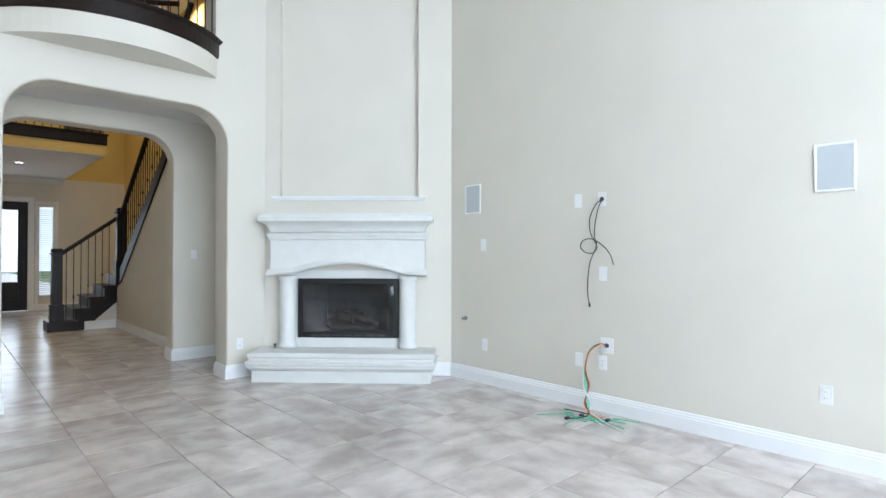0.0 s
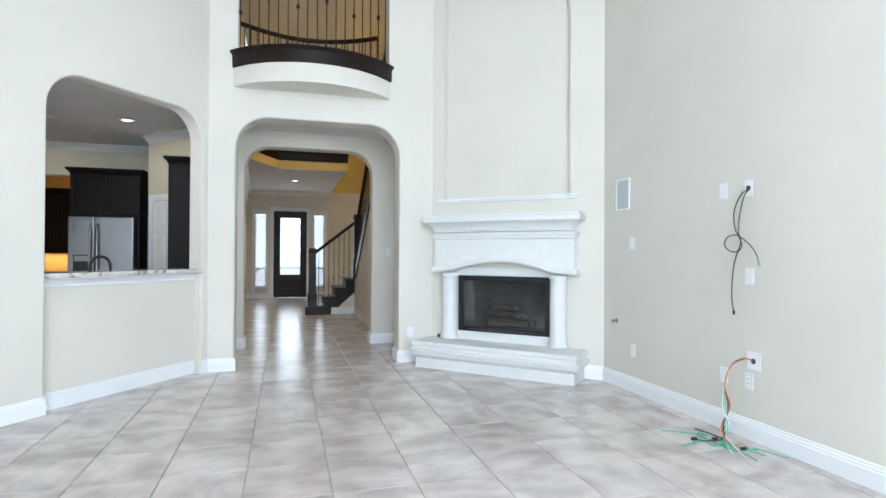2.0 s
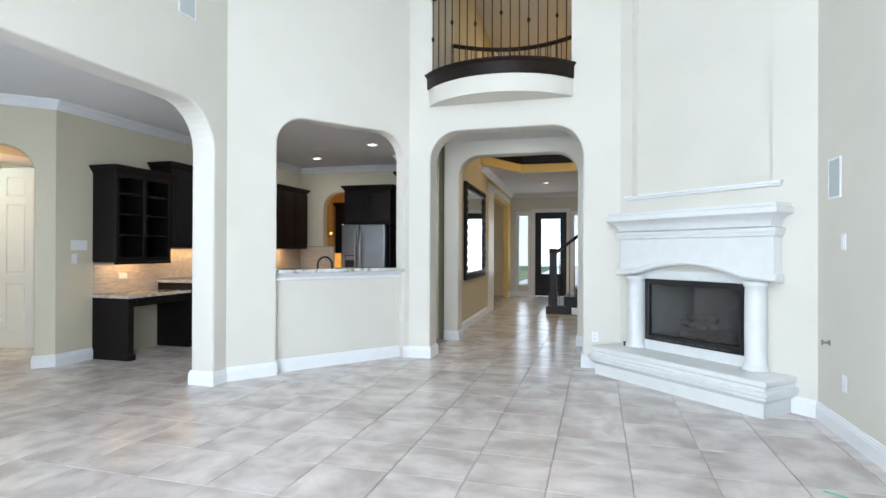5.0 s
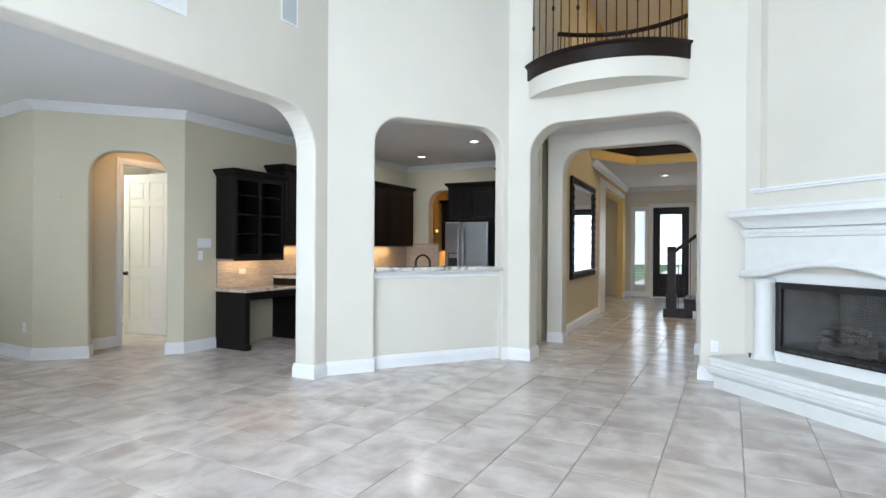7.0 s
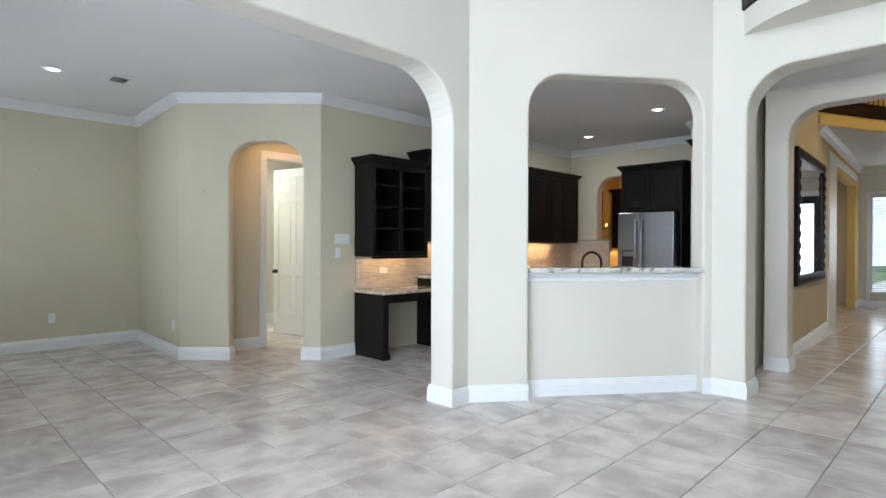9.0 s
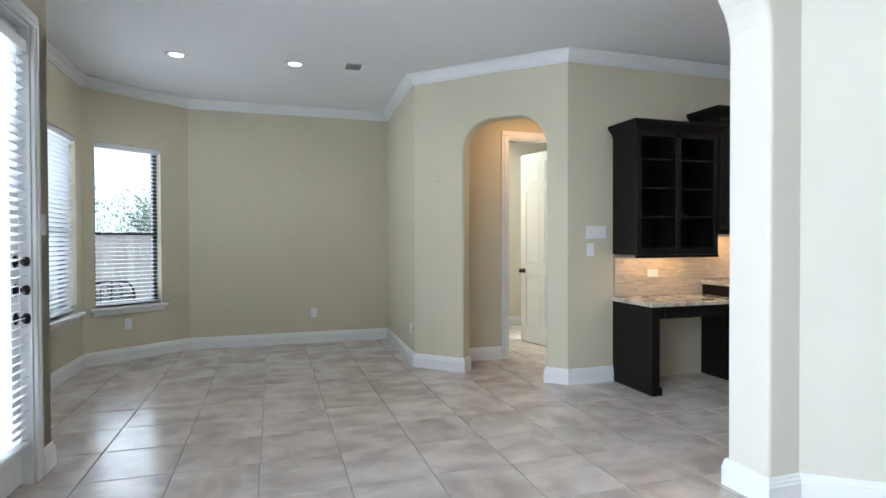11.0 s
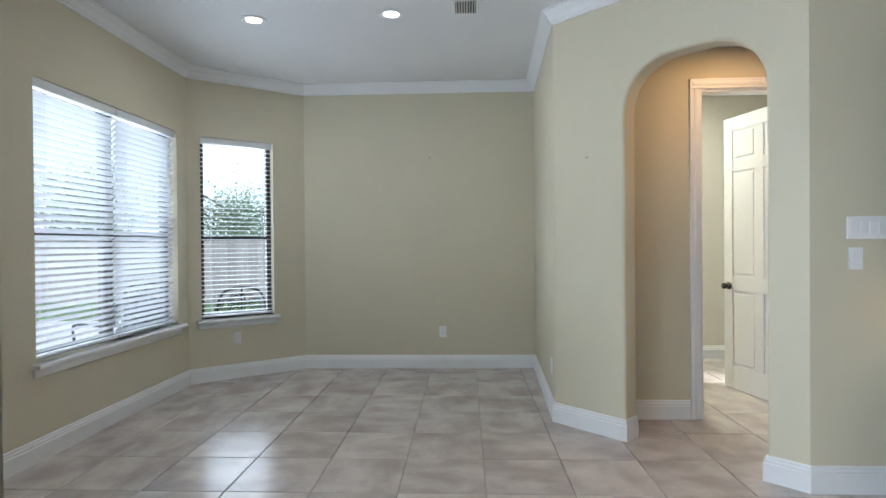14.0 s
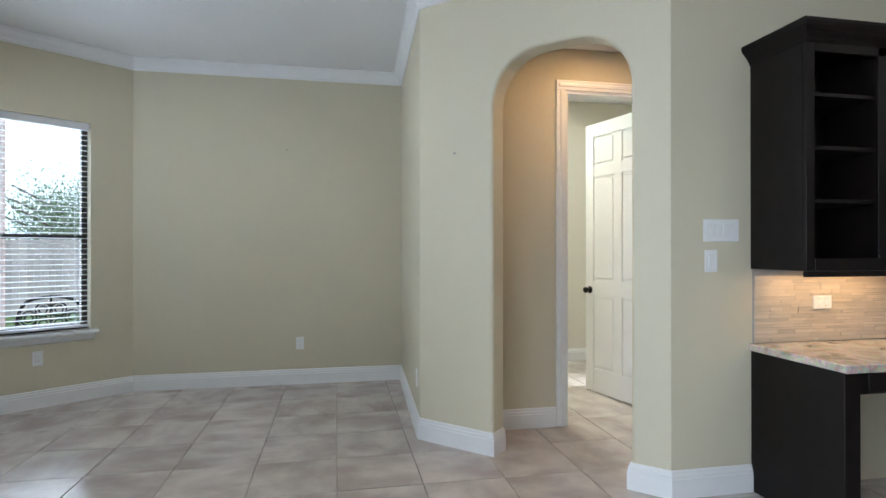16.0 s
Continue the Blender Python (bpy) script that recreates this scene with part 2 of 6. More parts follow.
def boxed(x0, y0, z0, x1, y1, z1, bevel=0.0, seg=1):
    return box(bmesh.new(), x0, y0, z0, x1, y1, z1, bevel, seg)


def lathe(bm, profile, steps=16, m=Matrix()):
    rings = []
    for r, z in profile:
        rings.append([bm.verts.new(m @ Vector((r * math.cos(2 * math.pi * k / steps), r * math.sin(2 * math.pi * k / steps), z))) for k in range(steps)])
    for a, b in zip(rings, rings[1:]):
        for k in range(steps):
            bm.faces.new((a[k], a[(k + 1) % steps], b[(k + 1) % steps], b[k]))
    bm.faces.new(rings[0][::-1]), bm.faces.new(rings[-1])
    return bm


def tube(bm, pts, r, steps=8, closed=False):
    pts = [Vector(p) for p in pts]
    rings = []
    up = Vector((0.13, 0.27, 0.95)).normalized()
    for i, p in enumerate(pts):
        d = (pts[min(i + 1, len(pts) - 1)] - pts[max(i - 1, 0)]).normalized()
        a = d.cross(up)
        if a.length < 1e-3:
            a = d.cross(Vector((1, 0, 0)))
        a.normalize()
        b = d.cross(a)
        rings.append([bm.verts.new(p + r * (math.cos(2 * math.pi * k / steps) * a + math.sin(2 * math.pi * k / steps) * b)) for k in range(steps)])
    for a, b in zip(rings, rings[1:]):
        for k in range(steps):
            bm.faces.new((a[k], a[(k + 1) % steps], b[(k + 1) % steps], b[k]))
    bm.faces.new(rings[0][::-1]), bm.faces.new(rings[-1])
    return bm


def spline(pts, n=10):
    pts = [Vector(p) for p in pts]
    out = []
    for i in range(len(pts) - 1):
        p0, p1, p2, p3 = pts[max(i - 1, 0)], pts[i], pts[i + 1], pts[min(i + 2, len(pts) - 1)]
        for k in range(n):
            t = k / n
            out.append(0.5 * ((2 * p1) + (p2 - p0) * t + (2 * p0 - 5 * p1 + 4 * p2 - p3) * t * t + (3 * p1 - p0 - 3 * p2 + p3) * t ** 3))
    out.append(pts[-1])
    return out


def prism(bm, outline, depth, m=Matrix(), bevel=0.0, seg=2):
    """A flat outline in x, z, pushed back along +y by depth."""
    a = [bm.verts.new(m @ Vector((x, 0, z))) for x, z in outline]
    b = [bm.verts.new(m @ Vector((x, depth, z))) for x, z in outline]
    k = len(outline)
    f = bm.faces.new(a)
    g = bm.faces.new(b[::-1])
    for i in range(k):
        bm.faces.new((a[(i + 1) % k], a[i], b[i], b[(i + 1) % k]))
    if bevel > 0:
        bmesh.ops.bevel(bm, geom=list(f.edges) + list(g.edges), offset=bevel, segments=seg, affect="EDGES", profile=0.5)
    bmesh.ops.recalc_face_normals(bm, faces=bm.faces)
    return bm


def frame_of(p0, p1):
    """Local frame of a wall: x from p0 to p1, y away from the room (to the right of p0 to p1)."""
    d = Vector((p1[0] - p0[0], p1[1] - p0[1], 0))
    n = Vector((d.y, -d.x, 0)).normalized()
    x = d.normalized()
    return Matrix(((x.x, n.x, 0, p0[0]), (x.y, n.y, 0, p0[1]), (0, 0, 1, 0), (0, 0, 0, 1))), d.length


def arch_outline(s0, s1, top, r, n=10):
    """The edge of an opening from its foot at s0, over the round corners, to its foot at s1."""
    pts = [(s0, 0.0)]
    for k in range(n + 1):
        a = math.pi - math.pi / 2 * k / n
        pts.append((s0 + r + r * math.cos(a), top - r + r * math.sin(a)))
    for k in range(n + 1):
        a = math.pi / 2 - math.pi / 2 * k / n
        pts.append((s1 - r + r * math.cos(a), top - r + r * math.sin(a)))
    pts.append((s1, 0.0))
    return pts


def arch_wall(name, p0, p1, height, thick, openings, mat, label, bevel=0.02):
    """A wall with round-cornered openings from the floor up, their edges rounded."""
    m, length = frame_of(p0, p1)
    bm = bmesh.new()

    def quad(a, b, c, d):
        bm.faces.new([bm.verts.new(m @ Vector(v)) for v in (a, b, c, d)])
    cuts = [0.0]
    for s0, s1, top, r in openings:
        rings = []
        for k in range(4):
            a = math.pi / 2 * k / 3
            d = bevel * (1 - math.sin(a))
            rings.append(([(x, z) for x, z in arch_outline(s0 - d, s1 + d, top + d, r + d)], bevel * (1 - math.cos(a))))
        rings += [(o, thick - y) for o, y in rings[::-1]]
        for (o0, y0), (o1, y1) in zip(rings, rings[1:]):
            for i in range(len(o0) - 1):
                quad((o0[i][0], y0, o0[i][1]), (o0[i + 1][0], y0, o0[i + 1][1]), (o1[i + 1][0], y1, o1[i + 1][1]), (o1[i][0], y1, o1[i][1]))
        o = rings[0][0]
        for y in (0.0, thick):
            for (xa, za), (xb, zb) in zip(o[1:], o[2:-1]):
                if xb - xa > 1e-5:
                    quad((xa, y, za), (xb, y, zb), (xb, y, height), (xa, y, height))
        cuts += [o[0][0], o[-1][0]]
    cuts.append(length)
    for a, b in zip(cuts[::2], cuts[1::2]):
        for y in (0.0, thick):
            quad((a, y, 0), (b, y, 0), (b, y, height), (a, y, height))
    quad((0, 0, 0), (0, thick, 0), (0, thick, height), (0, 0, height))
    quad((length, 0, 0), (length, thick, 0), (length, thick, height), (length, 0, height))
    quad((0, 0, height), (length, 0, height), (length, thick, height), (0, thick, height))
    bmesh.ops.remove_doubles(bm, verts=bm.verts, dist=1e-5)
    bmesh.ops.recalc_face_normals(bm, faces=bm.faces)
    return structure(name, bm, mat, label, category="wall")


def grid_wall(name, p0, p1, z0, z1, thick, holes, mat, label, category="wall"):
    """A straight wall with square holes (s0, s1, za, zb)."""
    m, length = frame_of(p0, p1)
    S = sorted({0.0, length, *[h[0] for h in holes], *[h[1] for h in holes]})
    Z = sorted({z0, z1, *[h[2] for h in holes], *[h[3] for h in holes]})
    bm = bmesh.new()
    verts = {}

    def v(i, j, k):
        if (i, j, k) not in verts:
            verts[i, j, k] = bm.verts.new(m @ Vector((S[i], k * thick, Z[j])))
        return verts[i, j, k]

    def solid(i, j):
        if not (0 <= i < len(S) - 1 and 0 <= j < len(Z) - 1):
            return False
        s, z = (S[i] + S[i + 1]) / 2, (Z[j] + Z[j + 1]) / 2
        return not any(h[0] < s < h[1] and h[2] < z < h[3] for h in holes)

    for i in range(len(S) - 1):
        for j in range(len(Z) - 1):
            if solid(i, j):
                bm.faces.new((v(i, j, 0), v(i + 1, j, 0), v(i + 1, j + 1, 0), v(i, j + 1, 0)))
                bm.faces.new((v(i, j, 1), v(i, j + 1, 1), v(i + 1, j + 1, 1), v(i + 1, j, 1)))
                if not solid(i - 1, j):
                    bm.faces.new((v(i, j, 0), v(i, j + 1, 0), v(i, j + 1, 1), v(i, j, 1)))
                if not solid(i + 1, j):
                    bm.faces.new((v(i + 1, j, 0), v(i + 1, j, 1), v(i + 1, j + 1, 1), v(i + 1, j + 1, 0)))
                if not solid(i, j - 1):
                    bm.faces.new((v(i, j, 0), v(i, j, 1), v(i + 1, j, 1), v(i + 1, j, 0)))
                if not solid(i, j + 1):
                    bm.faces.new((v(i, j + 1, 0), v(i + 1, j + 1, 0), v(i + 1, j + 1, 1), v(i, j + 1, 1)))
    bmesh.ops.recalc_face_normals(bm, faces=bm.faces)
    return structure(name, bm, mat, label, category=category)


def sweep(bm, profile, path, z=0.0):
    """A moulding: profile points (out from the wall, up) along a plan path with the room on its left."""
    P = [Vector(p) for p in path]
    rings = []
    for i, p in enumerate(P):
        d0 = (P[i] - P[i - 1]).normalized() if i else (P[1] - P[0]).normalized()
        d1 = (P[i + 1] - P[i]).normalized() if i < len(P) - 1 else d0
        n0, n1 = Vector((-d0.y, d0.x)), Vector((-d1.y, d1.x))
        mit = (n0 + n1).normalized()
        k = 1 / max(0.3, mit.dot(n0))
        rings.append([bm.verts.new((p.x + mit.x * o * k, p.y + mit.y * o * k, z + h)) for o, h in profile])
    q = len(profile)
    for a, b in zip(rings, rings[1:]):
        for i in range(q):
            bm.faces.new((a[i], b[i], b[(i + 1) % q], a[(i + 1) % q]))
    bm.faces.new(rings[0][::-1]), bm.faces.new(rings[-1])
    bmesh.ops.recalc_face_normals(bm, faces=bm.faces)
    return bm


BASE = [(0, 0), (0.019, 0), (0.019, 0.098), (0.015, 0.104), (0.015, 0.116), (0.010, 0.124), (0.009, 0.136), (0.005, 0.142), (0, 0.142)]
CROWN = [(0, -0.125), (0.012, -0.125), (0.018, -0.105), (0.03, -0.095), (0.05, -0.06), (0.08, -0.032), (0.088, -0.018), (0.1, -0.014), (0.1, 0), (0, 0)]

# ---- large structure: great room ----
CEIL, LOW = 6.0, 3.015
HALL_Y = 5.495
R, B = (0.06, HALL_Y), (-1.275, 3.75)
tv_wall = grid_wall("wall_east", (4.02, -3.0), (4.02, 4.05), 0, CEIL, 0.2, [], PAINT, "tall cream painted wall with cable plates")
FW0, FW1 = (4.02, 4.05), (2.575, HALL_Y)
FC = 1.11
fire_wall = grid_wall("wall_fireplace", FW0, FW1, 0, CEIL, 0.085, [(FC - 0.75, FC + 0.77, 1.93, 5.5), (FC - 0.55, FC + 0.55, 0.41, 1.04)], PAINT, "cream diagonal wall with a tall shallow niche")
mF, lenF = frame_of(FW0, FW1)
bm = bmesh.new()
box(bm, -0.3, 0.085, 1.2, lenF + 0.3, 0.2, CEIL)
bmesh.ops.transform(bm, matrix=mF, verts=bm.verts)
structure("wall_fireplace_back", bm, PAINT, "cream back of the shallow wall niche", category="wall")
arch_wall("wall_north", (2.575, HALL_Y), (0.06, HALL_Y), 3.3, 0.3, [(2.575 - 2.165, 2.575 - 0.335, 2.80, 0.36)], PAINT, "cream wall with a round-cornered hall opening")
grid_wall("wall_north_upper", (2.575, HALL_Y), (0.06, HALL_Y), 3.3, CEIL, 0.3, [(0.54, 2.22, 3.3, 5.45)], PAINT, "cream upper wall with the balcony opening")
arch_wall("wall_bar", R, B, CEIL, 0.18, [(0.085, 1.68, 2.775, 0.31)], PAINT, "cream angled wall with a round-cornered pass-through")
arch_wall("wall_west", B, (-1.275, -3.0), CEIL, 0.255, [(0.195, 3.48, 2.715, 0.42)], PAINT, "cream wall with a wide round-cornered opening")
grid_wall("wall_south", (-1.275, -3.0), (4.02, -3.0), 0, CEIL, 0.2, [(a, a + 1.3, z0, z1) for a in (0.275, 1.975, 3.675) for z0, z1 in ((0.45, 2.65), (3.0, 5.4))], PAINT, "cream rear wall with tall windows")
structure("ceiling_great_room", boxed(-1.5, -3.2, CEIL, 4.2, HALL_Y + 0.3, CEIL + 0.15), CEILING, "white flat ceiling high above the room", category="ceiling")
bm = bmesh.new()
m, _ = frame_of(R, B)
box(bm, 2.0, 0.1, 0, 2.4, 0.3, CEIL)
bmesh.ops.transform(bm, matrix=m, verts=bm.verts)
structure("wall_corner_fill", bm, PAINT, "cream wall corner", category="wall")

# half wall under the bar
mB, _ = frame_of(R, B)
bm = boxed(0.05, 0.10, 0, 1.72, 0.24, 1.0)
bmesh.ops.transform(bm, matrix=mB, verts=bm.verts)
structure("wall_half_bar", bm, PAINT, "cream half wall under the raised bar", category="wall")

# ---- large structure: breakfast nook and kitchen ----
NX, DY = -2.93, 0.02
grid_wall("wall_nook_door", (NX, DY), (-1.53, DY), 0, LOW, 0.16, [(0.23, 1.17, 0.0, 2.46)], DIM_PAINT, "tan wall with the patio door")
W2A, W2B = (-6.44, 0.30), (-5.745, -0.62)
W1A, W1B = W2B, (NX, -0.62)
grid_wall("wall_nook_return", W1B, (NX, DY), 0, LOW, 0.16, [], DIM_PAINT, "short tan wall return")
WIN1, WIN2, WZ = (0.18, 1.84), (0.335, 1.035), (0.60, 2.37)
grid_wall("wall_nook_window", W1A, W1B, 0, LOW, 0.16, [(*WIN1, *WZ)], DIM_PAINT, "tan wall with a wide double window")
grid_wall("wall_nook_bay", W2A, W2B, 0, LOW, 0.16, [(*WIN2, *WZ)], DIM_PAINT, "tan angled bay wall with one window")
NB, AL, AR = (-6.44, 2.745), (-4.71, 2.665), (-3.58, 3.80)
grid_wall("wall_nook_back", NB, W2A, 0, LOW, 0.16, [], DIM_PAINT, "plain tan end wall")
grid_wall("wall_nook_side", AL, NB, 0, LOW, 0.12, [], DIM_PAINT, "plain tan side wall")
arch_wall("wall_nook_arch", AR, AL, LOW, 0.15, [(0.20, 1.04, 2.485, 0.31)], DIM_PAINT, "tan angled wall with an arched doorway")
KN_Y = 9.08
grid_wall("wall_kitchen_west", (-3.58, KN_Y), AR, 0, LOW, 0.15, [], DIM_PAINT, "tan kitchen wall behind the cabinets")
arch_wall("wall_kitchen_north", (-0.95, KN_Y), (-3.58, KN_Y), LOW, 0.2, [(1.2, 2.10, 2.5, 0.3)], DIM_PAINT, "tan kitchen wall with an arched pantry passage")
PA, PB = (-0.35, 7.42), (-1.10, 8.14)
grid_wall("wall_kitchen_pantry", PA, PB, 0, LOW, 0.15, [], DIM_PAINT, "angled tan wall with the pantry door")
grid_wall("wall_kitchen_east", (-0.12, 6.915), (-0.12, 7.42), 0, LOW, 0.15, [], DIM_PAINT, "tan kitchen side wall")
grid_wall("wall_kitchen_jog", (-0.12, 7.42), PA, 0, LOW, 0.15, [], DIM_PAINT, "short tan kitchen wall")
grid_wall("wall_kitchen_alcove", PB, (-1.10, KN_Y), 0, LOW, 0.15, [], DIM_PAINT, "tan wall beside the refrigerator")
bm = bmesh.new()
for outline in ([(-1.40, -0.2), (-1.40, 3.75), (-0.05, 5.62), (-0.05, 9.3), (-3.70, 9.3), (-3.70, 3.88), (-4.75, 2.8), (-6.6, 2.8), (-6.6, -0.8), (-2.8, -0.8), (-2.8, -0.2)],):
    low = [bm.verts.new((x, y, LOW)) for x, y in outline]
    high = [bm.verts.new((x, y, LOW + 0.15)) for x, y in outline]
    bm.faces.new(low[::-1]), bm.faces.new(high)
    for i in range(len(low)):
        bm.faces.new((low[i - 1], low[i], high[i], high[i - 1]))
structure("ceiling_nook_kitchen", bm, CEILING, "white ceiling of the nook and kitchen", category="ceiling")

# passage behind the arched doorway, and the laundry room beyond it
grid_wall("wall_laundry_door", (-4.78, 5.0), (-4.78, 2.86), 0, 3.0, 0.12, [(0.39, 1.252, 0, 2.44)], DIM_PAINT, "tan wall with the laundry door")
grid_wall("wall_passage_right", (-3.73, 3.93), (-3.73, 5.0), 0, 2.75, 0.02, [], DIM_PAINT, "tan passage wall")
grid_wall("wall_passage_end", (-3.73, 5.0), (-4.78, 5.0), 0, 2.75, 0.1, [], DIM_PAINT, "tan passage end wall")
bm = bmesh.new()
outline = [(-4.82, 2.80), (-3.70, 3.92), (-3.6, 5.1), (-4.9, 5.1), (-4.9, 2.80)]
low = [bm.verts.new((x, y, 2.75)) for x, y in outline]
high = [bm.verts.new((x, y, 2.83)) for x, y in outline]
bm.faces.new(low[::-1]), bm.faces.new(high)
for i in range(len(low)):
    bm.faces.new((low[i - 1], low[i], high[i], high[i - 1]))
structure("ceiling_passage", bm, CEILING, "white passage ceiling", category="ceiling")
grid_wall("wall_laundry_back", (-6.95, 5.6), (-6.95, 2.95), 0, 3.0, 0.1, [], PAINT, "cream laundry wall")
grid_wall("wall_laundry_side", (-4.90, 5.6), (-6.95, 5.6), 0, 3.0, 0.1, [], PAINT, "cream laundry wall")
grid_wall("wall_laundry_near", (-6.95, 2.95), (-4.90, 2.95), 0, 3.0, 0.1, [], PAINT, "cream laundry wall")
structure("ceiling_laundry", boxed(-7.05, 2.85, 3.0, -4.78, 5.7, 3.08), CEILING, "white laundry ceiling", category="ceiling")

# butler's pantry behind the kitchen arch
grid_wall("wall_butler_back", (-1.6, 10.78), (-3.5, 10.78), 0, LOW, 0.1, [], YELLOW_PAINT, "gold wall of the butler's pantry")
grid_wall("wall_butler_left", (-3.5, 10.78), (-3.5, 9.28), 0, LOW, 0.1, [], YELLOW_PAINT, "gold wall of the butler's pantry")
grid_wall("wall_butler_right", (-1.6, 9.28), (-1.6, 10.78), 0, LOW, 0.1, [], YELLOW_PAINT, "gold wall of the butler's pantry")
structure("ceiling_butler", boxed(-3.6, 9.28, LOW, -1.5, 10.88, LOW + 0.1), CEILING, "white pantry ceiling", category="ceiling")

# ---- large structure: hall, foyer, gallery ----
arch_wall("wall_hall_arch", (3.2, 6.915), (0.12, 6.915), 2.95, 0.25, [(3.2 - 2.06, 3.2 - 0.335, 2.74, 0.32)], PAINT, "cream wall with the second hall arch")
arch_wall("wall_hall_side", (2.56, HALL_Y + 0.3), (2.56, 6.915), 2.95, 0.12, [(0.22, 0.9, 2.35, 0.3)], PAINT, "cream wall with a small side arch")
grid_wall("wall_side_room", (3.7, HALL_Y + 0.3), (3.7, 6.915), 0, 2.95, 0.1, [], PAINT, "cream side passage wall")
grid_wall("wall_gallery_west", (0.20, 7.165), (0.20, HALL_Y + 0.3), 3.43, CEIL, 0.1, [], PAINT, "cream gallery side wall")
grid_wall("wall_gallery_east", (3.40, HALL_Y + 0.3), (3.40, 7.0), 3.43, CEIL, 0.1, [], YELLOW_PAINT, "gold gallery side wall")
structure("ceiling_hall", boxed(-0.12, HALL_Y + 0.3, 2.95, 3.8, 7.165, 3.42), CEILING, "white hall ceiling under the gallery", category="ceiling")
FM, FN, FF, FX = (0.042, 10.7), (0.20, 7.165), (-0.169, 15.38), 3.40
grid_wall("wall_foyer_west", FM, FN, 0, CEIL, 0.15, [], WARM_LIT_CREAM, "cream foyer wall with the mirror, warm light in its colour")
grid_wall("wall_foyer_west_front", FF, FM, 0, CEIL, 0.15, [(0.7, 4.07, 0, 2.6)], YELLOW_PAINT, "gold foyer wall with the dining room opening")
grid_wall("wall_dining", (-2.2, 15.38), (-2.2, 10.5), 0, 3.05, 0.1, [], YELLOW_PAINT, "gold dining room wall")
grid_wall("wall_dining_side", (-0.10, 10.6), (-2.2, 10.6), 0, 3.05, 0.1, [], YELLOW_PAINT, "gold dining room wall")
FD = (FX, 15.38), (-2.3, 15.38)
SIDES = ((FX - 0.36, FX - 0.03), (FX - 1.97, FX - 1.65))
grid_wall("wall_foyer_front_upper", *FD, 3.06, CEIL, 0.18, [], YELLOW_PAINT, "gold upper wall over the entry")
grid_wall("wall_foyer_front", *FD, 0, 3.06, 0.18, [(FX - 1.48, FX - 0.53, 0, 2.5)] + [(a, b, 0.3, 2.44) for a, b in SIDES], PAINT, "cream entry wall around the front door")
grid_wall("wall_foyer_east", (FX, 7.0), (FX, 15.38), 0, CEIL, 0.15, [], YELLOW_PAINT, "gold stairwell wall")
structure("ceiling_foyer", boxed(0.0, HALL_Y + 0.3, CEIL, 3.8, 15.6, CEIL + 0.15), CEILING, "white high foyer ceiling", category="ceiling")
bm = bmesh.new()
outline = [(0.09, 9.7), (0.70, 11.05), (2.12, 11.05), (2.12, 15.38), (-2.2, 15.38), (-2.2, 10.6), (0.05, 10.6)]
low = [bm.verts.new((x, y, 3.05)) for x, y in outline]
high = [bm.verts.new((x, y, 3.23)) for x, y in outline]
bm.faces.new(low[::-1]), bm.faces.new(high)
for i in range(len(low)):
    bm.faces.new((low[i - 1], low[i], high[i], high[i - 1]))
bmesh.ops.recalc_face_normals(bm, faces=bm.faces)
structure("ceiling_entry", bm, CEILING, "lower white ceiling of the entry", category="ceiling")

# ---- trim ----
FOYER_BASES = ([(0.046, 10.6), FN], [(0.53, 15.38), FF, (-0.137, 14.68)], [(FX, 11.8), (FX, 15.38), (1.48, 15.38)])


def trim(name, profile, path, z, mat, label):
    return structure(name, sweep(bmesh.new(), profile, path, z), mat, label, category="trim")


for run in ([(4.02, -3.0), FW0, (3.86, 4.21)],
            [(2.66, 5.41), FW1, (2.165, HALL_Y), (2.165, HALL_Y + 0.3), (2.56, HALL_Y + 0.3)],
            [(3.2, 6.915), (2.06, 6.915), (2.06, 7.165), (2.30, 7.165)],
            [(0.20, 7.165), (0.335, 7.165), (0.335, 6.915), (0.12, 6.915)],
            [(0.06, HALL_Y + 0.3), (0.335, HALL_Y + 0.3), (0.335, HALL_Y), R, (0.01, 5.43)],
            [(-0.96, 4.162), B, (-1.275, 3.555), (-1.53, 3.555), (-1.53, 3.75)],
            [(-3.58, 4.27), AR, (-3.721, 3.658), (-3.82, 3.76)],
            [(-4.41, 3.16), (-4.314, 3.063), AL, NB, W2A, W2B, W1B, (NX, DY), (NX + 0.14, DY)],
            [(-1.53, DY), (-1.53, 0.27), (-1.275, 0.27), (-1.275, -3.0), (4.02, -3.0)],
            [(-4.78, 3.67), (-4.78, 2.90)],
            [(-6.95, 5.6), (-6.95, 2.95)],
            FOYER_BASES[0], FOYER_BASES[1], FOYER_BASES[2],
            [(-2.2, 15.38), (-2.2, 10.6)]):
    trim("baseboard", BASE, run, 0, TRIM, "white moulded baseboard")
mB, _ = frame_of(R, B)
p, q = mB @ Vector((0.08, 0.10, 0)), mB @ Vector((1.685, 0.10, 0))
trim("baseboard", BASE, [(p.x, p.y), (q.x, q.y)], 0, TRIM, "white moulded baseboard")
for run in ([(-3.58, KN_Y), AR, AL, NB, W2A, W2B, W1B, (NX, DY), (-1.53, DY)],
            [(-0.12, 6.915), (-0.12, 7.42), PA, PB, (-1.10, KN_Y), (-3.58, KN_Y)]):
    trim("crown_moulding", [(0.8 * a, 0.84 * b) for a, b in CROWN], run, LOW, TRIM, "white crown moulding under the ceiling")
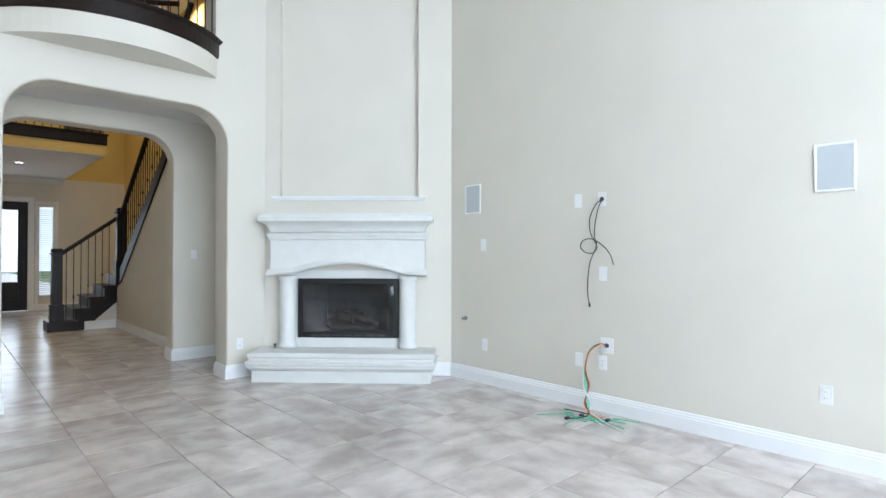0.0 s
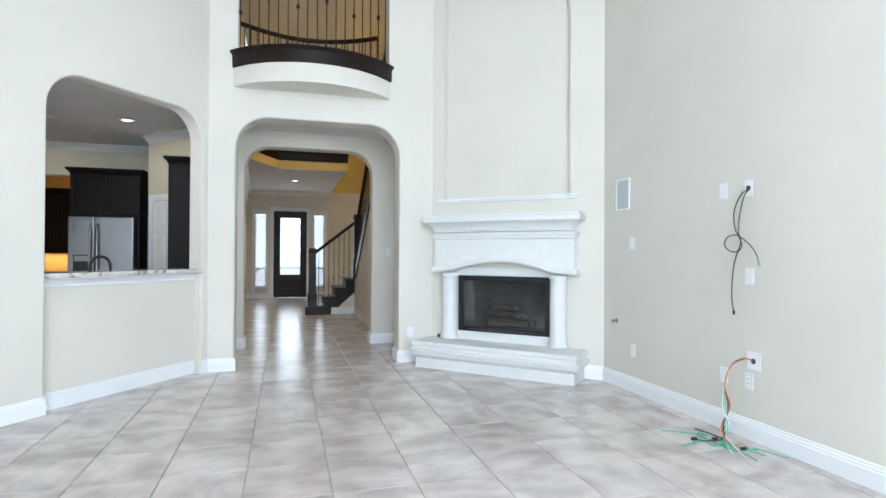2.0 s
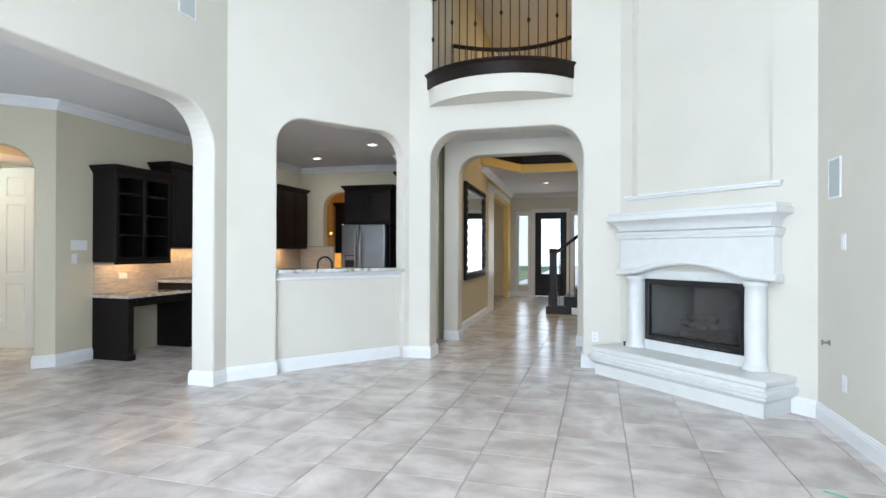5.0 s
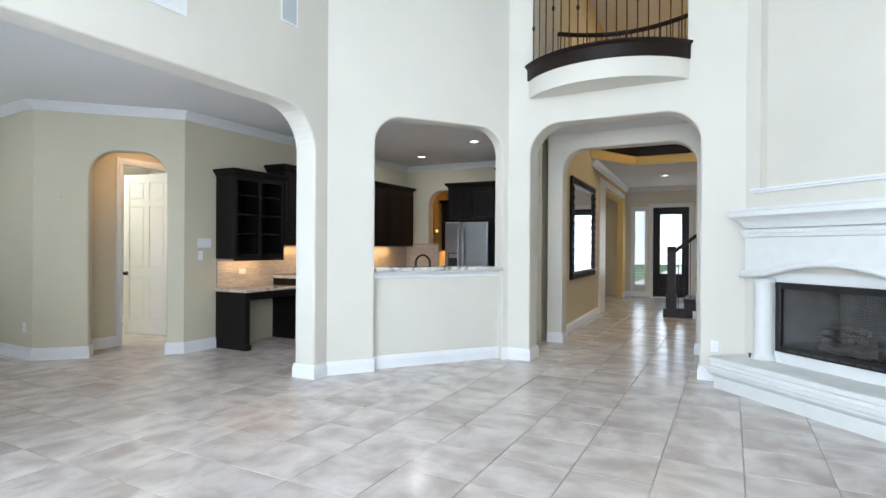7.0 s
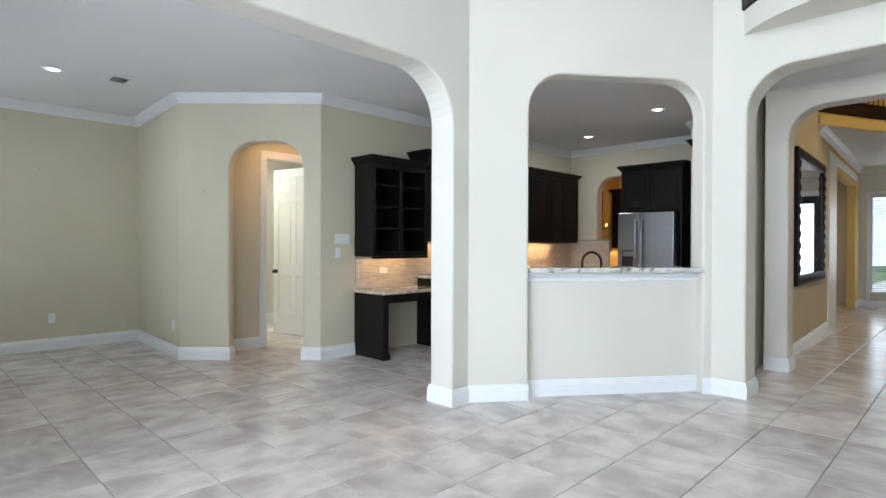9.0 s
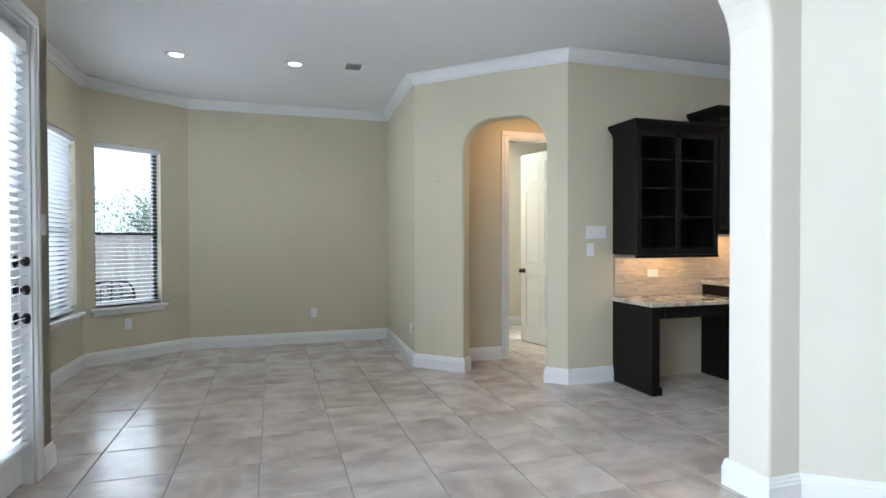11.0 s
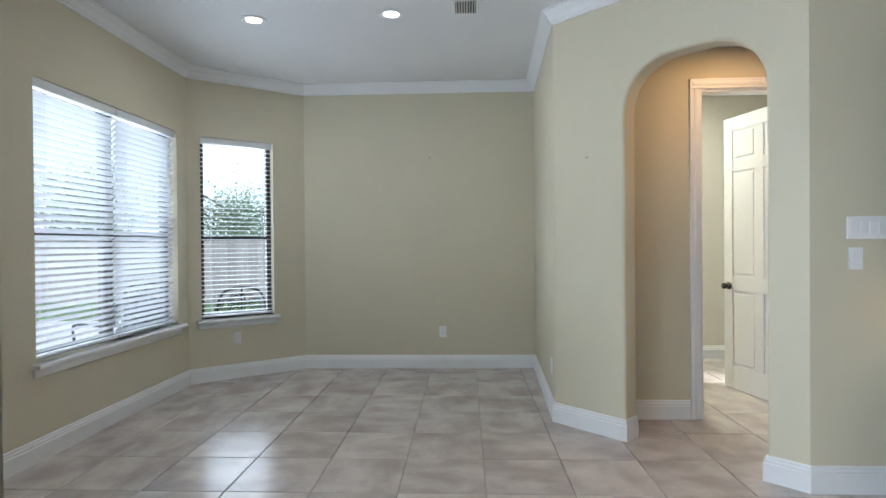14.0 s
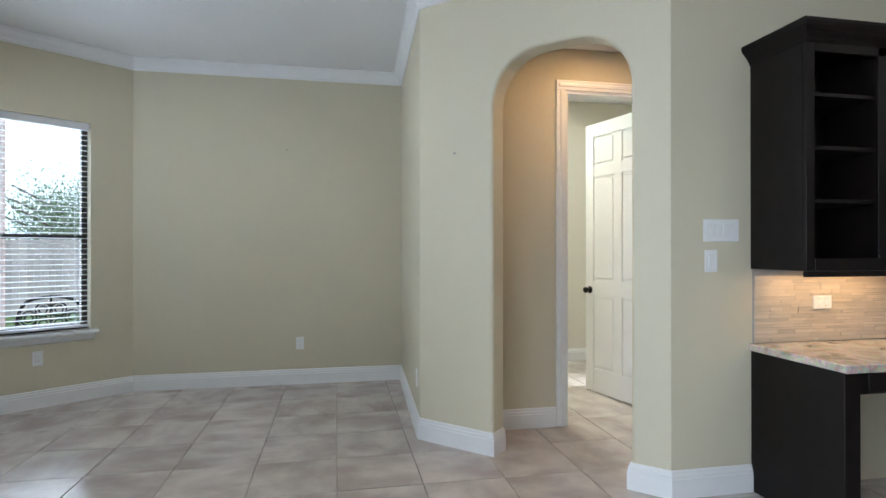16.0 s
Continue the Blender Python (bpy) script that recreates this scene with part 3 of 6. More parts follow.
trim("crown_moulding", CROWN, [(2.11, 15.38), FF, (0.083, 9.8)], 3.05, TRIM, "white crown moulding under the entry ceiling")

# ---- fireplace ----
# local frame: x from the television wall to the hall along the wall, y into the room when negative


def at_fire(bm):
    bmesh.ops.transform(bm, matrix=mF @ Matrix.Translation((FC, 0, 0)), verts=bm.verts)
    return bm


def moulding_ring(profile, half):
    """A moulding round three sides of a block: out at the front, with returns to the wall."""
    bm = bmesh.new()
    rings = []
    for o, z in profile:
        rings.append([bm.verts.new(v) for v in ((-half - o, 0, z), (-half - o, -o, z), (half + o, -o, z), (half + o, 0, z))])
    for a, b in zip(rings, rings[1:]):
        for i in range(3):
            bm.faces.new((a[i], a[i + 1], b[i + 1], b[i]))
    bm.faces.new(rings[0][::-1]), bm.faces.new(rings[-1])
    bmesh.ops.recalc_face_normals(bm, faces=bm.faces)
    return bm


fireplace = thing("fireplace", mF @ Matrix.Translation((FC, -0.2, 0)), "white cast-stone fireplace with round columns and raised hearth", "fireplace")
inv = fireplace.matrix_world.inverted()


def fire_part(name, bm, mat, label="", smooth=False):
    at_fire(bm)
    bmesh.ops.transform(bm, matrix=inv, verts=bm.verts)
    return part(name, bm, mat, fireplace, label, smooth)


def offset(profile, d):
    return [(o + d, z) for o, z in profile]


fire_part("mantel_shelf", moulding_ring([(0.0, 1.535), (0.14, 1.545), (0.145, 1.56), (0.15, 1.575), (0.165, 1.60), (0.195, 1.628), (0.235, 1.648), (0.245, 1.655), (0.245, 1.70), (0.225, 1.71), (0.225, 1.735), (0.0, 1.735)], 0.68), STONE)
fire_part("cornice", moulding_ring([(0.0, 1.455), (0.115, 1.455), (0.135, 1.465), (0.14, 1.49), (0.15, 1.50), (0.155, 1.525), (0.125, 1.54), (0, 1.54)], 0.71), STONE)
# frieze with an arched lower edge
n = 24
arc = [(-0.62 + 1.24 * k / n, 1.075 + 0.125 * math.sin(math.pi * k / n) ** 0.85) for k in range(n + 1)]
o = [(-0.83, 1.09), (-0.83, 1.455), (0.83, 1.455), (0.83, 1.09)] + [(x, z + 0.015) for x, z in arc[::-1]]
bm = prism(bmesh.new(), o, 0.12, Matrix.Translation((0, -0.12, 0)), 0.004, 1)
fire_part("frieze", bm, STONE)
# moulding that follows the arched lower edge
bm = bmesh.new()
path = [(-0.86, 1.07)] + arc[1:-1] + [(0.86, 1.07)]
prof = [(-0.02, 0.0), (-0.145, 0.0), (-0.16, 0.015), (-0.16, 0.03), (-0.14, 0.05), (-0.128, 0.07), (-0.02, 0.07)]
rings = [[bm.verts.new((x, y, z + dz)) for y, dz in prof] for x, z in path]
for a, b in zip(rings, rings[1:]):
    for i in range(len(prof)):
        bm.faces.new((a[i], a[(i + 1) % len(prof)], b[(i + 1) % len(prof)], b[i]))
bm.faces.new(rings[0][::-1]), bm.faces.new(rings[-1])
bmesh.ops.recalc_face_normals(bm, faces=bm.faces)
fire_part("arched_moulding", bm, STONE)
for sx in (-0.65, 0.65):
    bm = lathe(bmesh.new(), [(0.105, 0.305), (0.105, 0.33), (0.094, 0.345), (0.09, 0.36), (0.086, 0.40), (0.088, 0.7), (0.086, 0.95), (0.084, 1.02), (0.095, 1.03), (0.10, 1.07)], 24, Matrix.Translation((sx, -0.07, 0)))
    fire_part("column", bm, STONE, smooth=True)
# surround between the columns
o = [(-0.66, 0.3), (-0.66, 1.2), (0.66, 1.2), (0.66, 0.3), (0.55, 0.3), (0.55, 1.045), (-0.55, 1.045), (-0.55, 0.3)]
bm = prism(bmesh.new(), [(x, min(z, 1.13)) for x, z in o], 0.03, Matrix.Translation((0, -0.03, 0)))
fire_part("surround", bm, STONE)
fire_part("surround_sill", boxed(-0.548, -0.035, 0.3, 0.548, 0.0, 0.402), STONE)
hearth_prof = [(0.0, 0.0), (0.40, 0.0), (0.40, 0.115), (0.405, 0.12), (0.425, 0.135), (0.44, 0.155), (0.44, 0.175), (0.455, 0.185), (0.455, 0.215), (0.425, 0.222), (0.42, 0.245), (0.435, 0.262), (0.435, 0.295), (0.425, 0.303), (0.0, 0.303)]


def hearth_ring(profile, half):
    bm = bmesh.new()
    rings = []
    for o, z in profile:
        e = half + (o - 0.40) if o else half
        rings.append([bm.verts.new(v) for v in ((-e, 0, z), (-e, -o, z), (e, -o, z), (e, 0, z))])
    for a, b in zip(rings, rings[1:]):
        for i in range(3):
            bm.faces.new((a[i], a[i + 1], b[i + 1], b[i]))
    bm.faces.new(rings[-1])
    bmesh.ops.remove_doubles(bm, verts=bm.verts, dist=1e-5)
    bmesh.ops.recalc_face_normals(bm, faces=bm.faces)
    return bm


fire_part("hearth", hearth_ring(hearth_prof, 0.915), STONE, "raised moulded stone hearth")
# firebox
bm = bmesh.new()
for x0, z0, x1, z1 in ((-0.548, 0.405, -0.495, 1.042), (0.495, 0.405, 0.548, 1.042), (-0.495, 0.985, 0.495, 1.042), (-0.495, 0.405, 0.495, 0.468)):
    box(bm, x0, -0.055, z0, x1, -0.01, z1, 0.004)
fire_part("firebox_frame", bm, BLACK, "black metal firebox frame")
fire_part("glass_door", boxed(-0.495, -0.03, 0.468, -0.002, -0.026, 0.985), FIRE_GLASS, "smoked glass fire door").visible_shadow = False
fire_part("glass_door", boxed(0.002, -0.03, 0.468, 0.495, -0.026, 0.985), FIRE_GLASS, "smoked glass fire door").visible_shadow = False
bm = bmesh.new()
for k in range(7):
    box(bm, -0.4 + k * 0.12, -0.058, 0.425, -0.31 + k * 0.12, -0.05, 0.437)
fire_part("vent_slots", bm, SLOT)
bm = bmesh.new()
vs = [bm.verts.new(v) for v in ((-0.53, 0, 0.41), (0.53, 0, 0.41), (0.36, 0.5, 0.41), (-0.36, 0.5, 0.41), (-0.53, 0, 1.03), (0.53, 0, 1.03), (0.36, 0.5, 0.98), (-0.36, 0.5, 0.98))]
for f in ((0, 1, 2, 3), (4, 7, 6, 5), (0, 3, 7, 4), (1, 5, 6, 2), (3, 2, 6, 7)):
    bm.faces.new([vs[i] for i in f])
fire_part("firebox_lining", bm, FIREBRICK, "sooty grey brick firebox lining")
for k, (x0, y0, z0, x1, y1, z1, r) in enumerate(((-0.30, 0.20, 0.50, 0.30, 0.24, 0.51, 0.045), (-0.26, 0.12, 0.49, 0.22, 0.10, 0.49, 0.04), (-0.22, 0.10, 0.58, 0.16, 0.26, 0.60, 0.035), (-0.02, 0.12, 0.57, 0.28, 0.22, 0.61, 0.032), (-0.14, 0.16, 0.66, 0.20, 0.2, 0.67, 0.028))):
    pts = [Vector((x0, y0, z0)).lerp(Vector((x1, y1, z1)), t / 7) + Vector((0, 0, 0.012 * math.sin(t * 2.1 + k))) for t in range(8)]
    fire_part("gas_log", tube(bmesh.new(), pts, r, 9), LOG, "pale ceramic gas log")
bm = bmesh.new()
for k in range(9):
    tube(bm, [(-0.28 + k * 0.07, 0.02, 0.45), (-0.28 + k * 0.07, 0.25, 0.45)], 0.006, 6)
fire_part("grate", bm, BLACK)

ledge = fire_ledge = structure("trim_niche_sill", at_fire(moulding_ring([(0, 1.889), (0.012, 1.889), (0.03, 1.896), (0.03, 1.909), (0.045, 1.916), (0.045, 1.933), (0, 1.933)], 0.80)), TRIM, "white moulded sill under the wall niche", category="trim")
bm = lathe(bmesh.new(), [(0.009, 0), (0.009, 0.03), (0.016, 0.032), (0.016, 0.042)], 10)
valve = tagged(link("gas_key", bm, BLACK), "small black gas key standing on the hearth", "gas key")
valve.matrix_world = mF @ Matrix.Translation((FC + 0.78, -0.10, 0.303))

# ---- balcony ----
SAG, HALF, CX = 0.42, 0.87, 1.18
RAD = (HALF ** 2 + SAG ** 2) / (2 * SAG)


def bow(x, extra=0.0):
    """How far the balcony's front stands out from the wall at x."""
    r = RAD + extra
    return HALL_Y - (math.sqrt(max(0.0, r * r - (x - CX) ** 2)) - (RAD - SAG))


def bowed(profile, half, n=28):
    """A bowed band: profile (extra out, z); its back runs along the wall."""
    bm = bmesh.new()
    rings = []
    for k in range(n + 1):
        x = CX - half + 2 * half * k / n
        rings.append([bm.verts.new((CX + (x - CX) * (1 + e / RAD), min(HALL_Y + 0.05, bow(x) - e), z)) for e, z in profile])
    q = len(profile)
    for a, b in zip(rings, rings[1:]):
        for i in range(q):
            bm.faces.new((a[i], b[i], b[(i + 1) % q], a[(i + 1) % q]))
    bm.faces.new(rings[0][::-1]), bm.faces.new(rings[-1])
    bmesh.ops.recalc_face_normals(bm, faces=bm.faces)
    return bm


balcony = thing("balcony", Matrix.Translation((CX, HALL_Y, 3.15)), "bowed cream balcony with dark wood band and iron balusters", "balcony")
binv = Matrix.Translation((-CX, -HALL_Y, -3.15))


def balc_part(name, bm, mat, label="", smooth=False):
    bmesh.ops.transform(bm, matrix=binv, verts=bm.verts)
    return part(name, bm, mat, balcony, label, smooth)


bm = bmesh.new()
n = 28
top, bot, wall_t, wall_b = [], [], [], []
for k in range(n + 1):
    x = CX - HALF + 2 * HALF * k / n
    top.append(bm.verts.new((x, min(HALL_Y, bow(x)), 3.33)))
    bot.append(bm.verts.new((x, min(HALL_Y, bow(x)), 3.115)))
    wall_t.append(bm.verts.new((x, HALL_Y, 3.33)))
    wall_b.append(bm.verts.new((x, HALL_Y, 3.11)))
for k in range(n):
    bm.faces.new((bot[k], bot[k + 1], top[k + 1], top[k]))
    bm.faces.new((wall_b[k], wall_b[k + 1], bot[k + 1], bot[k]))
    bm.faces.new((top[k], top[k + 1], wall_t[k + 1], wall_t[k]))
bmesh.ops.remove_doubles(bm, verts=bm.verts, dist=1e-4)
bmesh.ops.recalc_face_normals(bm, faces=bm.faces)
balc_part("plaster_base", bm, PAINT, "smooth cream plaster underside")
balc_part("wood_band", bowed([(-0.1, 3.318), (0.012, 3.318), (0.018, 3.33), (0.02, 3.45), (0.03, 3.462), (0.05, 3.478), (0.05, 3.492), (-0.1, 3.492)], HALF), STAIR_WOOD, "dark stained wood band")
balc_part("handrail", bowed([(-0.06, 4.42), (-0.0, 4.42), (0.0, 4.47), (-0.06, 4.47)], HALF - 0.03), STAIR_WOOD, "dark wood handrail")
KN = [(0.0065, 0), (0.0065, 0.40), (0.012, 0.405), (0.02, 0.425), (0.02, 0.435), (0.012, 0.455), (0.0065, 0.46), (0.0065, 0.935)]
PLAIN = [(0.0065, 0), (0.0065, 0.935)]
for k in range(17):
    x = CX - HALF + 0.07 + (2 * HALF - 0.14) * k / 16
    sh = (0.0, None, None, 0.08, None, None)[k % 6]
    prof = PLAIN if k % 3 else [(r, z + (0.09 if k % 2 else 0.0) if 0.3 < z < 0.5 else z) for r, z in KN]
    balc_part("baluster", lathe(bmesh.new(), [(r, z + 3.49) for r, z in prof], 8, Matrix.Translation((x, min(HALL_Y - 0.0, bow(x)) + 0.03, 0))), IRON)

# ---- nook windows and blinds ----


def window_unit(name, p0, p1, s0, s1, z0, z1, units, label):
    """A window in a wall's hole, in the wall's frame: frame, meeting rails, panes, casing sill and apron."""
    m, _ = frame_of(p0, p1)
    win = thing(name, m @ Matrix.Translation(((s0 + s1) / 2, 0.1, z0)), label, "window", kind="structure")
    w = s1 - s0
    T = Matrix.Translation((-w / 2, 0, 0))
    h = z1 - z0

    def add(nm, bm, mat, lab="", up=None):
        bmesh.ops.transform(bm, matrix=T, verts=bm.verts)
        return part(nm, bm, mat, up or win, lab)
    uw = w / units
    for u in range(units):
        a, b = u * uw, (u + 1) * uw
        bm = bmesh.new()
        for x0, zz0, x1, zz1 in ((a, 0, a + 0.045, h), (b - 0.045, 0, b, h), (a + 0.045, 0, b - 0.045, 0.045), (a + 0.045, h - 0.045, b - 0.045, h)):
            box(bm, x0, -0.01, zz0, x1, 0.05, zz1, 0.004)
        fr = add("window_frame", bm, WIN_FRAME, "dark bronze frame")
        add("meeting_rail", boxed(a + 0.045, -0.015, h * 0.435, b - 0.045, 0.04, h * 0.435 + 0.04, 0.004), WIN_FRAME)
        add("pane", boxed(a + 0.045, 0.012, 0.045, b - 0.045, 0.016, h * 0.435), GLASS, up=fr).visible_shadow = False
        add("pane", boxed(a + 0.045, 0.022, h * 0.435 + 0.04, b - 0.045, 0.026, h - 0.045), GLASS, up=fr).visible_shadow = False
    bm = bmesh.new()
    box(bm, -0.05, -0.165, -0.028, w + 0.05, -0.1, 0.0, 0.006, 2)
    box(bm, 0.0, -0.1, -0.028, w, -0.012, 0.0)
    add("window_sill", bm, TRIM, "white sill")
    add("apron", boxed(-0.03, -0.118, -0.085, w + 0.03, -0.101, -0.029, 0.004), TRIM)
    return win


def blind(p0, p1, s0, s1, z0, z1, tilt, y, label):
    m, _ = frame_of(p0, p1)
    w = s1 - s0
    b = thing("window_blind", m @ Matrix.Translation(((s0 + s1) / 2, y, z0)), label, "blind", "blinds at the windows")
    h = z1 - z0
    part("headrail", boxed(-w / 2, -0.03, h - 0.06, w / 2, 0.03, h, 0.004), BLIND, b)
    part("bottom_rail", boxed(-w / 2 + 0.005, -0.024, 0.01, w / 2 - 0.005, 0.024, 0.03, 0.003), BLIND, b)
    bm = bmesh.new()
    wd = 0.048
    cols = [(-wd / 2, -0.0), (-wd / 4, 0.0025), (0, 0.0035), (wd / 4, 0.0025), (wd / 2, 0.0)]
    up = [[bm.verts.new((x, c, z + 0.0012)) for c, z in cols] for x in (-w / 2 + 0.006, w / 2 - 0.006)]
    dn = [[bm.verts.new((x, c, z - 0.0012)) for c, z in cols] for x in (-w / 2 + 0.006, w / 2 - 0.006)]
    for i in range(4):
        bm.faces.new((up[0][i], up[1][i], up[1][i + 1], up[0][i + 1]))
        bm.faces.new((dn[0][i + 1], dn[1][i + 1], dn[1][i], dn[0][i]))
    bm.faces.new((up[0][0], dn[0][0], dn[1][0], up[1][0])), bm.faces.new((up[0][4], up[1][4], dn[1][4], dn[0][4]))
    me = bpy.data.meshes.new("slat")
    bm.to_mesh(me)
    bm.free()
    me.materials.append(BLIND)
    k, z = 0, 0.055
    while z < h - 0.075:
        o = new("slat", me)
        o.parent = b
        o.matrix_local = pose(0, 0, z, tilt + random.uniform(-1.2, 1.2), 0, 0)
        z += 0.0445
    for sx in (-w * 0.36, w * 0.36):
        bm = bmesh.new()
        for yy in (-0.026, 0.026):
            box(bm, sx - 0.0012, yy - 0.0008, 0.03, sx + 0.0012, yy + 0.0008, h - 0.06)
        part("ladder_cord", bm, BLIND, b)
    return b


window_unit("window_1", W1A, W1B, *WIN1, *WZ, 2, "wide double window with dark bronze frames and white sill")
window_unit("window_2", W2A, W2B, *WIN2, *WZ, 1, "single hung bay window with dark bronze frame")
MID = (WIN1[0] + WIN1[1]) / 2
blind(W1A, W1B, WIN1[0] + 0.005, MID - 0.005, WZ[0] + 0.01, WZ[1], -42, 0.045, "white faux wood blind with tilted slats")
blind(W1A, W1B, MID + 0.005, WIN1[1] - 0.005, WZ[0] + 0.01, WZ[1], -36, 0.045, "white faux wood blind with tilted slats")
blind(W2A, W2B, WIN2[0] + 0.005, WIN2[1] - 0.005, WZ[0] + 0.01, WZ[1], 3, 0.045, "white faux wood blind with open slats")


def casing(name, p0, p1, s0, s1, z1, label, y0=-0.018, wd=0.075, depth=0.12):
    m, _ = frame_of(p0, p1)
    c = thing(name, m @ Matrix.Translation((s0, 0, 0)), label, "door frame", kind="structure")
    w = s1 - s0

    def stick(x0, zz0, x1, zz1, vertical):
        bm = boxed(x0, y0, zz0, x1, 0.0, zz1, 0.004, 2)
        if vertical:
            box(bm, x0 + 0.02, y0 - 0.006, zz0, x0 + 0.045, y0 + 0.002, zz1, 0.002)
        else:
            box(bm, x0 + 0.02, y0 - 0.006, zz0 + 0.025, x1 - 0.02, y0 + 0.002, zz0 + 0.05, 0.002)
        return bm
    part("casing", stick(-wd, 0, 0, z1, True), TRIM, c)
    part("casing", stick(w, 0, w + wd, z1, True), TRIM, c)
    part("casing", stick(-wd, z1, w + wd, z1 + wd, False), TRIM, c)
    part("jamb", boxed(0, 0, 0, 0.018, depth, z1), TRIM, c)
    part("jamb", boxed(w - 0.018, 0, 0, w, depth, z1), TRIM, c)
    part("jamb", boxed(0.018, 0, z1 - 0.018, w - 0.018, depth, z1), TRIM, c)
    return c


def knob(parent, x, y, z, turn=0, r=0.028):
    bm = lathe(bmesh.new(), [(0.033, 0), (0.033, 0.006), (0.012, 0.012), (0.012, 0.03), (r * 0.8, 0.036), (r, 0.048), (r * 0.9, 0.06), (r * 0.4, 0.066)], 18)
    bmesh.ops.transform(bm, matrix=pose(x, y, z, 90, 0, 0) if not turn else pose(x, y, z, -90, 0, 0), verts=bm.verts)
    return part("door_knob", bm, BRONZE, parent, "dark bronze knob", True)


# patio door
DA, DB = (NX, DY), (-1.53, DY)
casing("door_frame_patio", DA, DB, 0.23, 1.17, 2.46, "white moulded frame of the patio door", depth=0.15)
m, _ = frame_of(DA, DB)
pd = thing("patio_door", m @ Matrix.Translation((0.252, 0.05, 0)), "white glazed patio door with an enclosed white blind", "door")
W = 0.896
for a in ((0, 0.012, 0.115, 2.435), (W - 0.115, 0.012, W, 2.435)):
    part("stile", boxed(a[0], 0, a[1], a[2], 0.045, a[3], 0.004), DOOR_PAINT, pd)
part("rail", boxed(0.115, 0, 0.012, W - 0.115, 0.045, 0.26, 0.004), DOOR_PAINT, pd)
part("rail", boxed(0.115, 0, 2.3, W - 0.115, 0.045, 2.435, 0.004), DOOR_PAINT, pd)
part("pane", boxed(0.115, 0.02, 0.26, W - 0.115, 0.024, 2.3), GLASS, pd).visible_shadow = False
for z, r in ((1.20, 0.027), (1.05, 0.027), (0.90, 0.03)):
    knob(pd, 0.06, 0.0, z, 0, r)
blind(DA, DB, 0.30, 1.12, 0.22, 2.36, -18, 0.018, "white faux wood blind hung on the patio door")

# laundry door
LA, LB = (-4.78, 5.0), (-4.78, 3.6)
casing("door_frame_laundry", LA, LB, 0.39, 1.252, 2.44, "white moulded frame of the laundry door")


def panel_door(name, w, h, label, mat=DOOR_PAINT):
    """A six-panel door, hinged at x = 0, its face towards -y."""
    d = thing(name, Matrix(), label, "door")
    bm = boxed(0, 0.008, 0.012, w, 0.032, h)
    core = part("door_core", bm, mat, d)
    st, mid = 0.105, 0.09
    rows = [(0.22, 0.22 + (h - 0.22) * 0.30), (0.22 + (h - 0.22) * 0.30 + 0.13, h - 0.48), (h - 0.38, h - 0.12)]
    bm = bmesh.new()
    for sgn, y0, y1 in ((1, 0.0, 0.0085), (-1, 0.0315, 0.04)):
        box(bm, 0, y0, 0.012, st, y1, h, 0.002), box(bm, w - st, y0, 0.012, w, y1, h, 0.002)
        box(bm, w / 2 - mid / 2, y0, 0.22, w / 2 + mid / 2, y1, h - 0.12, 0.002)
        zs = [(0.012, rows[0][0]), (rows[0][1], rows[1][0]), (rows[1][1], rows[2][0]), (rows[2][1], h)]
        for za, zb in zs:
            box(bm, st, y0 + 0.0002, za, w - st, y1 - 0.0002, zb, 0.002)
    part("stiles_and_rails", bm, mat, d)
    for za, zb in rows:
        for xa, xb in ((st, w / 2 - mid / 2), (w / 2 + mid / 2, w - st)):
            bm = bmesh.new()
            box(bm, xa + 0.022, 0.003, za + 0.022, xb - 0.022, 0.037, zb - 0.022, 0.005)
            part("panel", bm, mat, core)
    return d


ld = panel_door("laundry_door", 0.84, 2.41, "white six-panel laundry door standing open")
ld.matrix_world = Matrix.Translation((-4.90, 4.588, 0)) @ Matrix.Rotation(math.atan2(-0.20, -0.84), 4, "Z")
knob(ld, 0.78, 0.04, 0.92, 1)
knob(ld, 0.78, 0.0, 0.92, 0)
for z in (0.25, 1.15, 2.05):
    part("hinge", boxed(-0.008, -0.004, z, 0.004, 0.0, z + 0.09), STEEL, ld)

# ---- wall plates ----


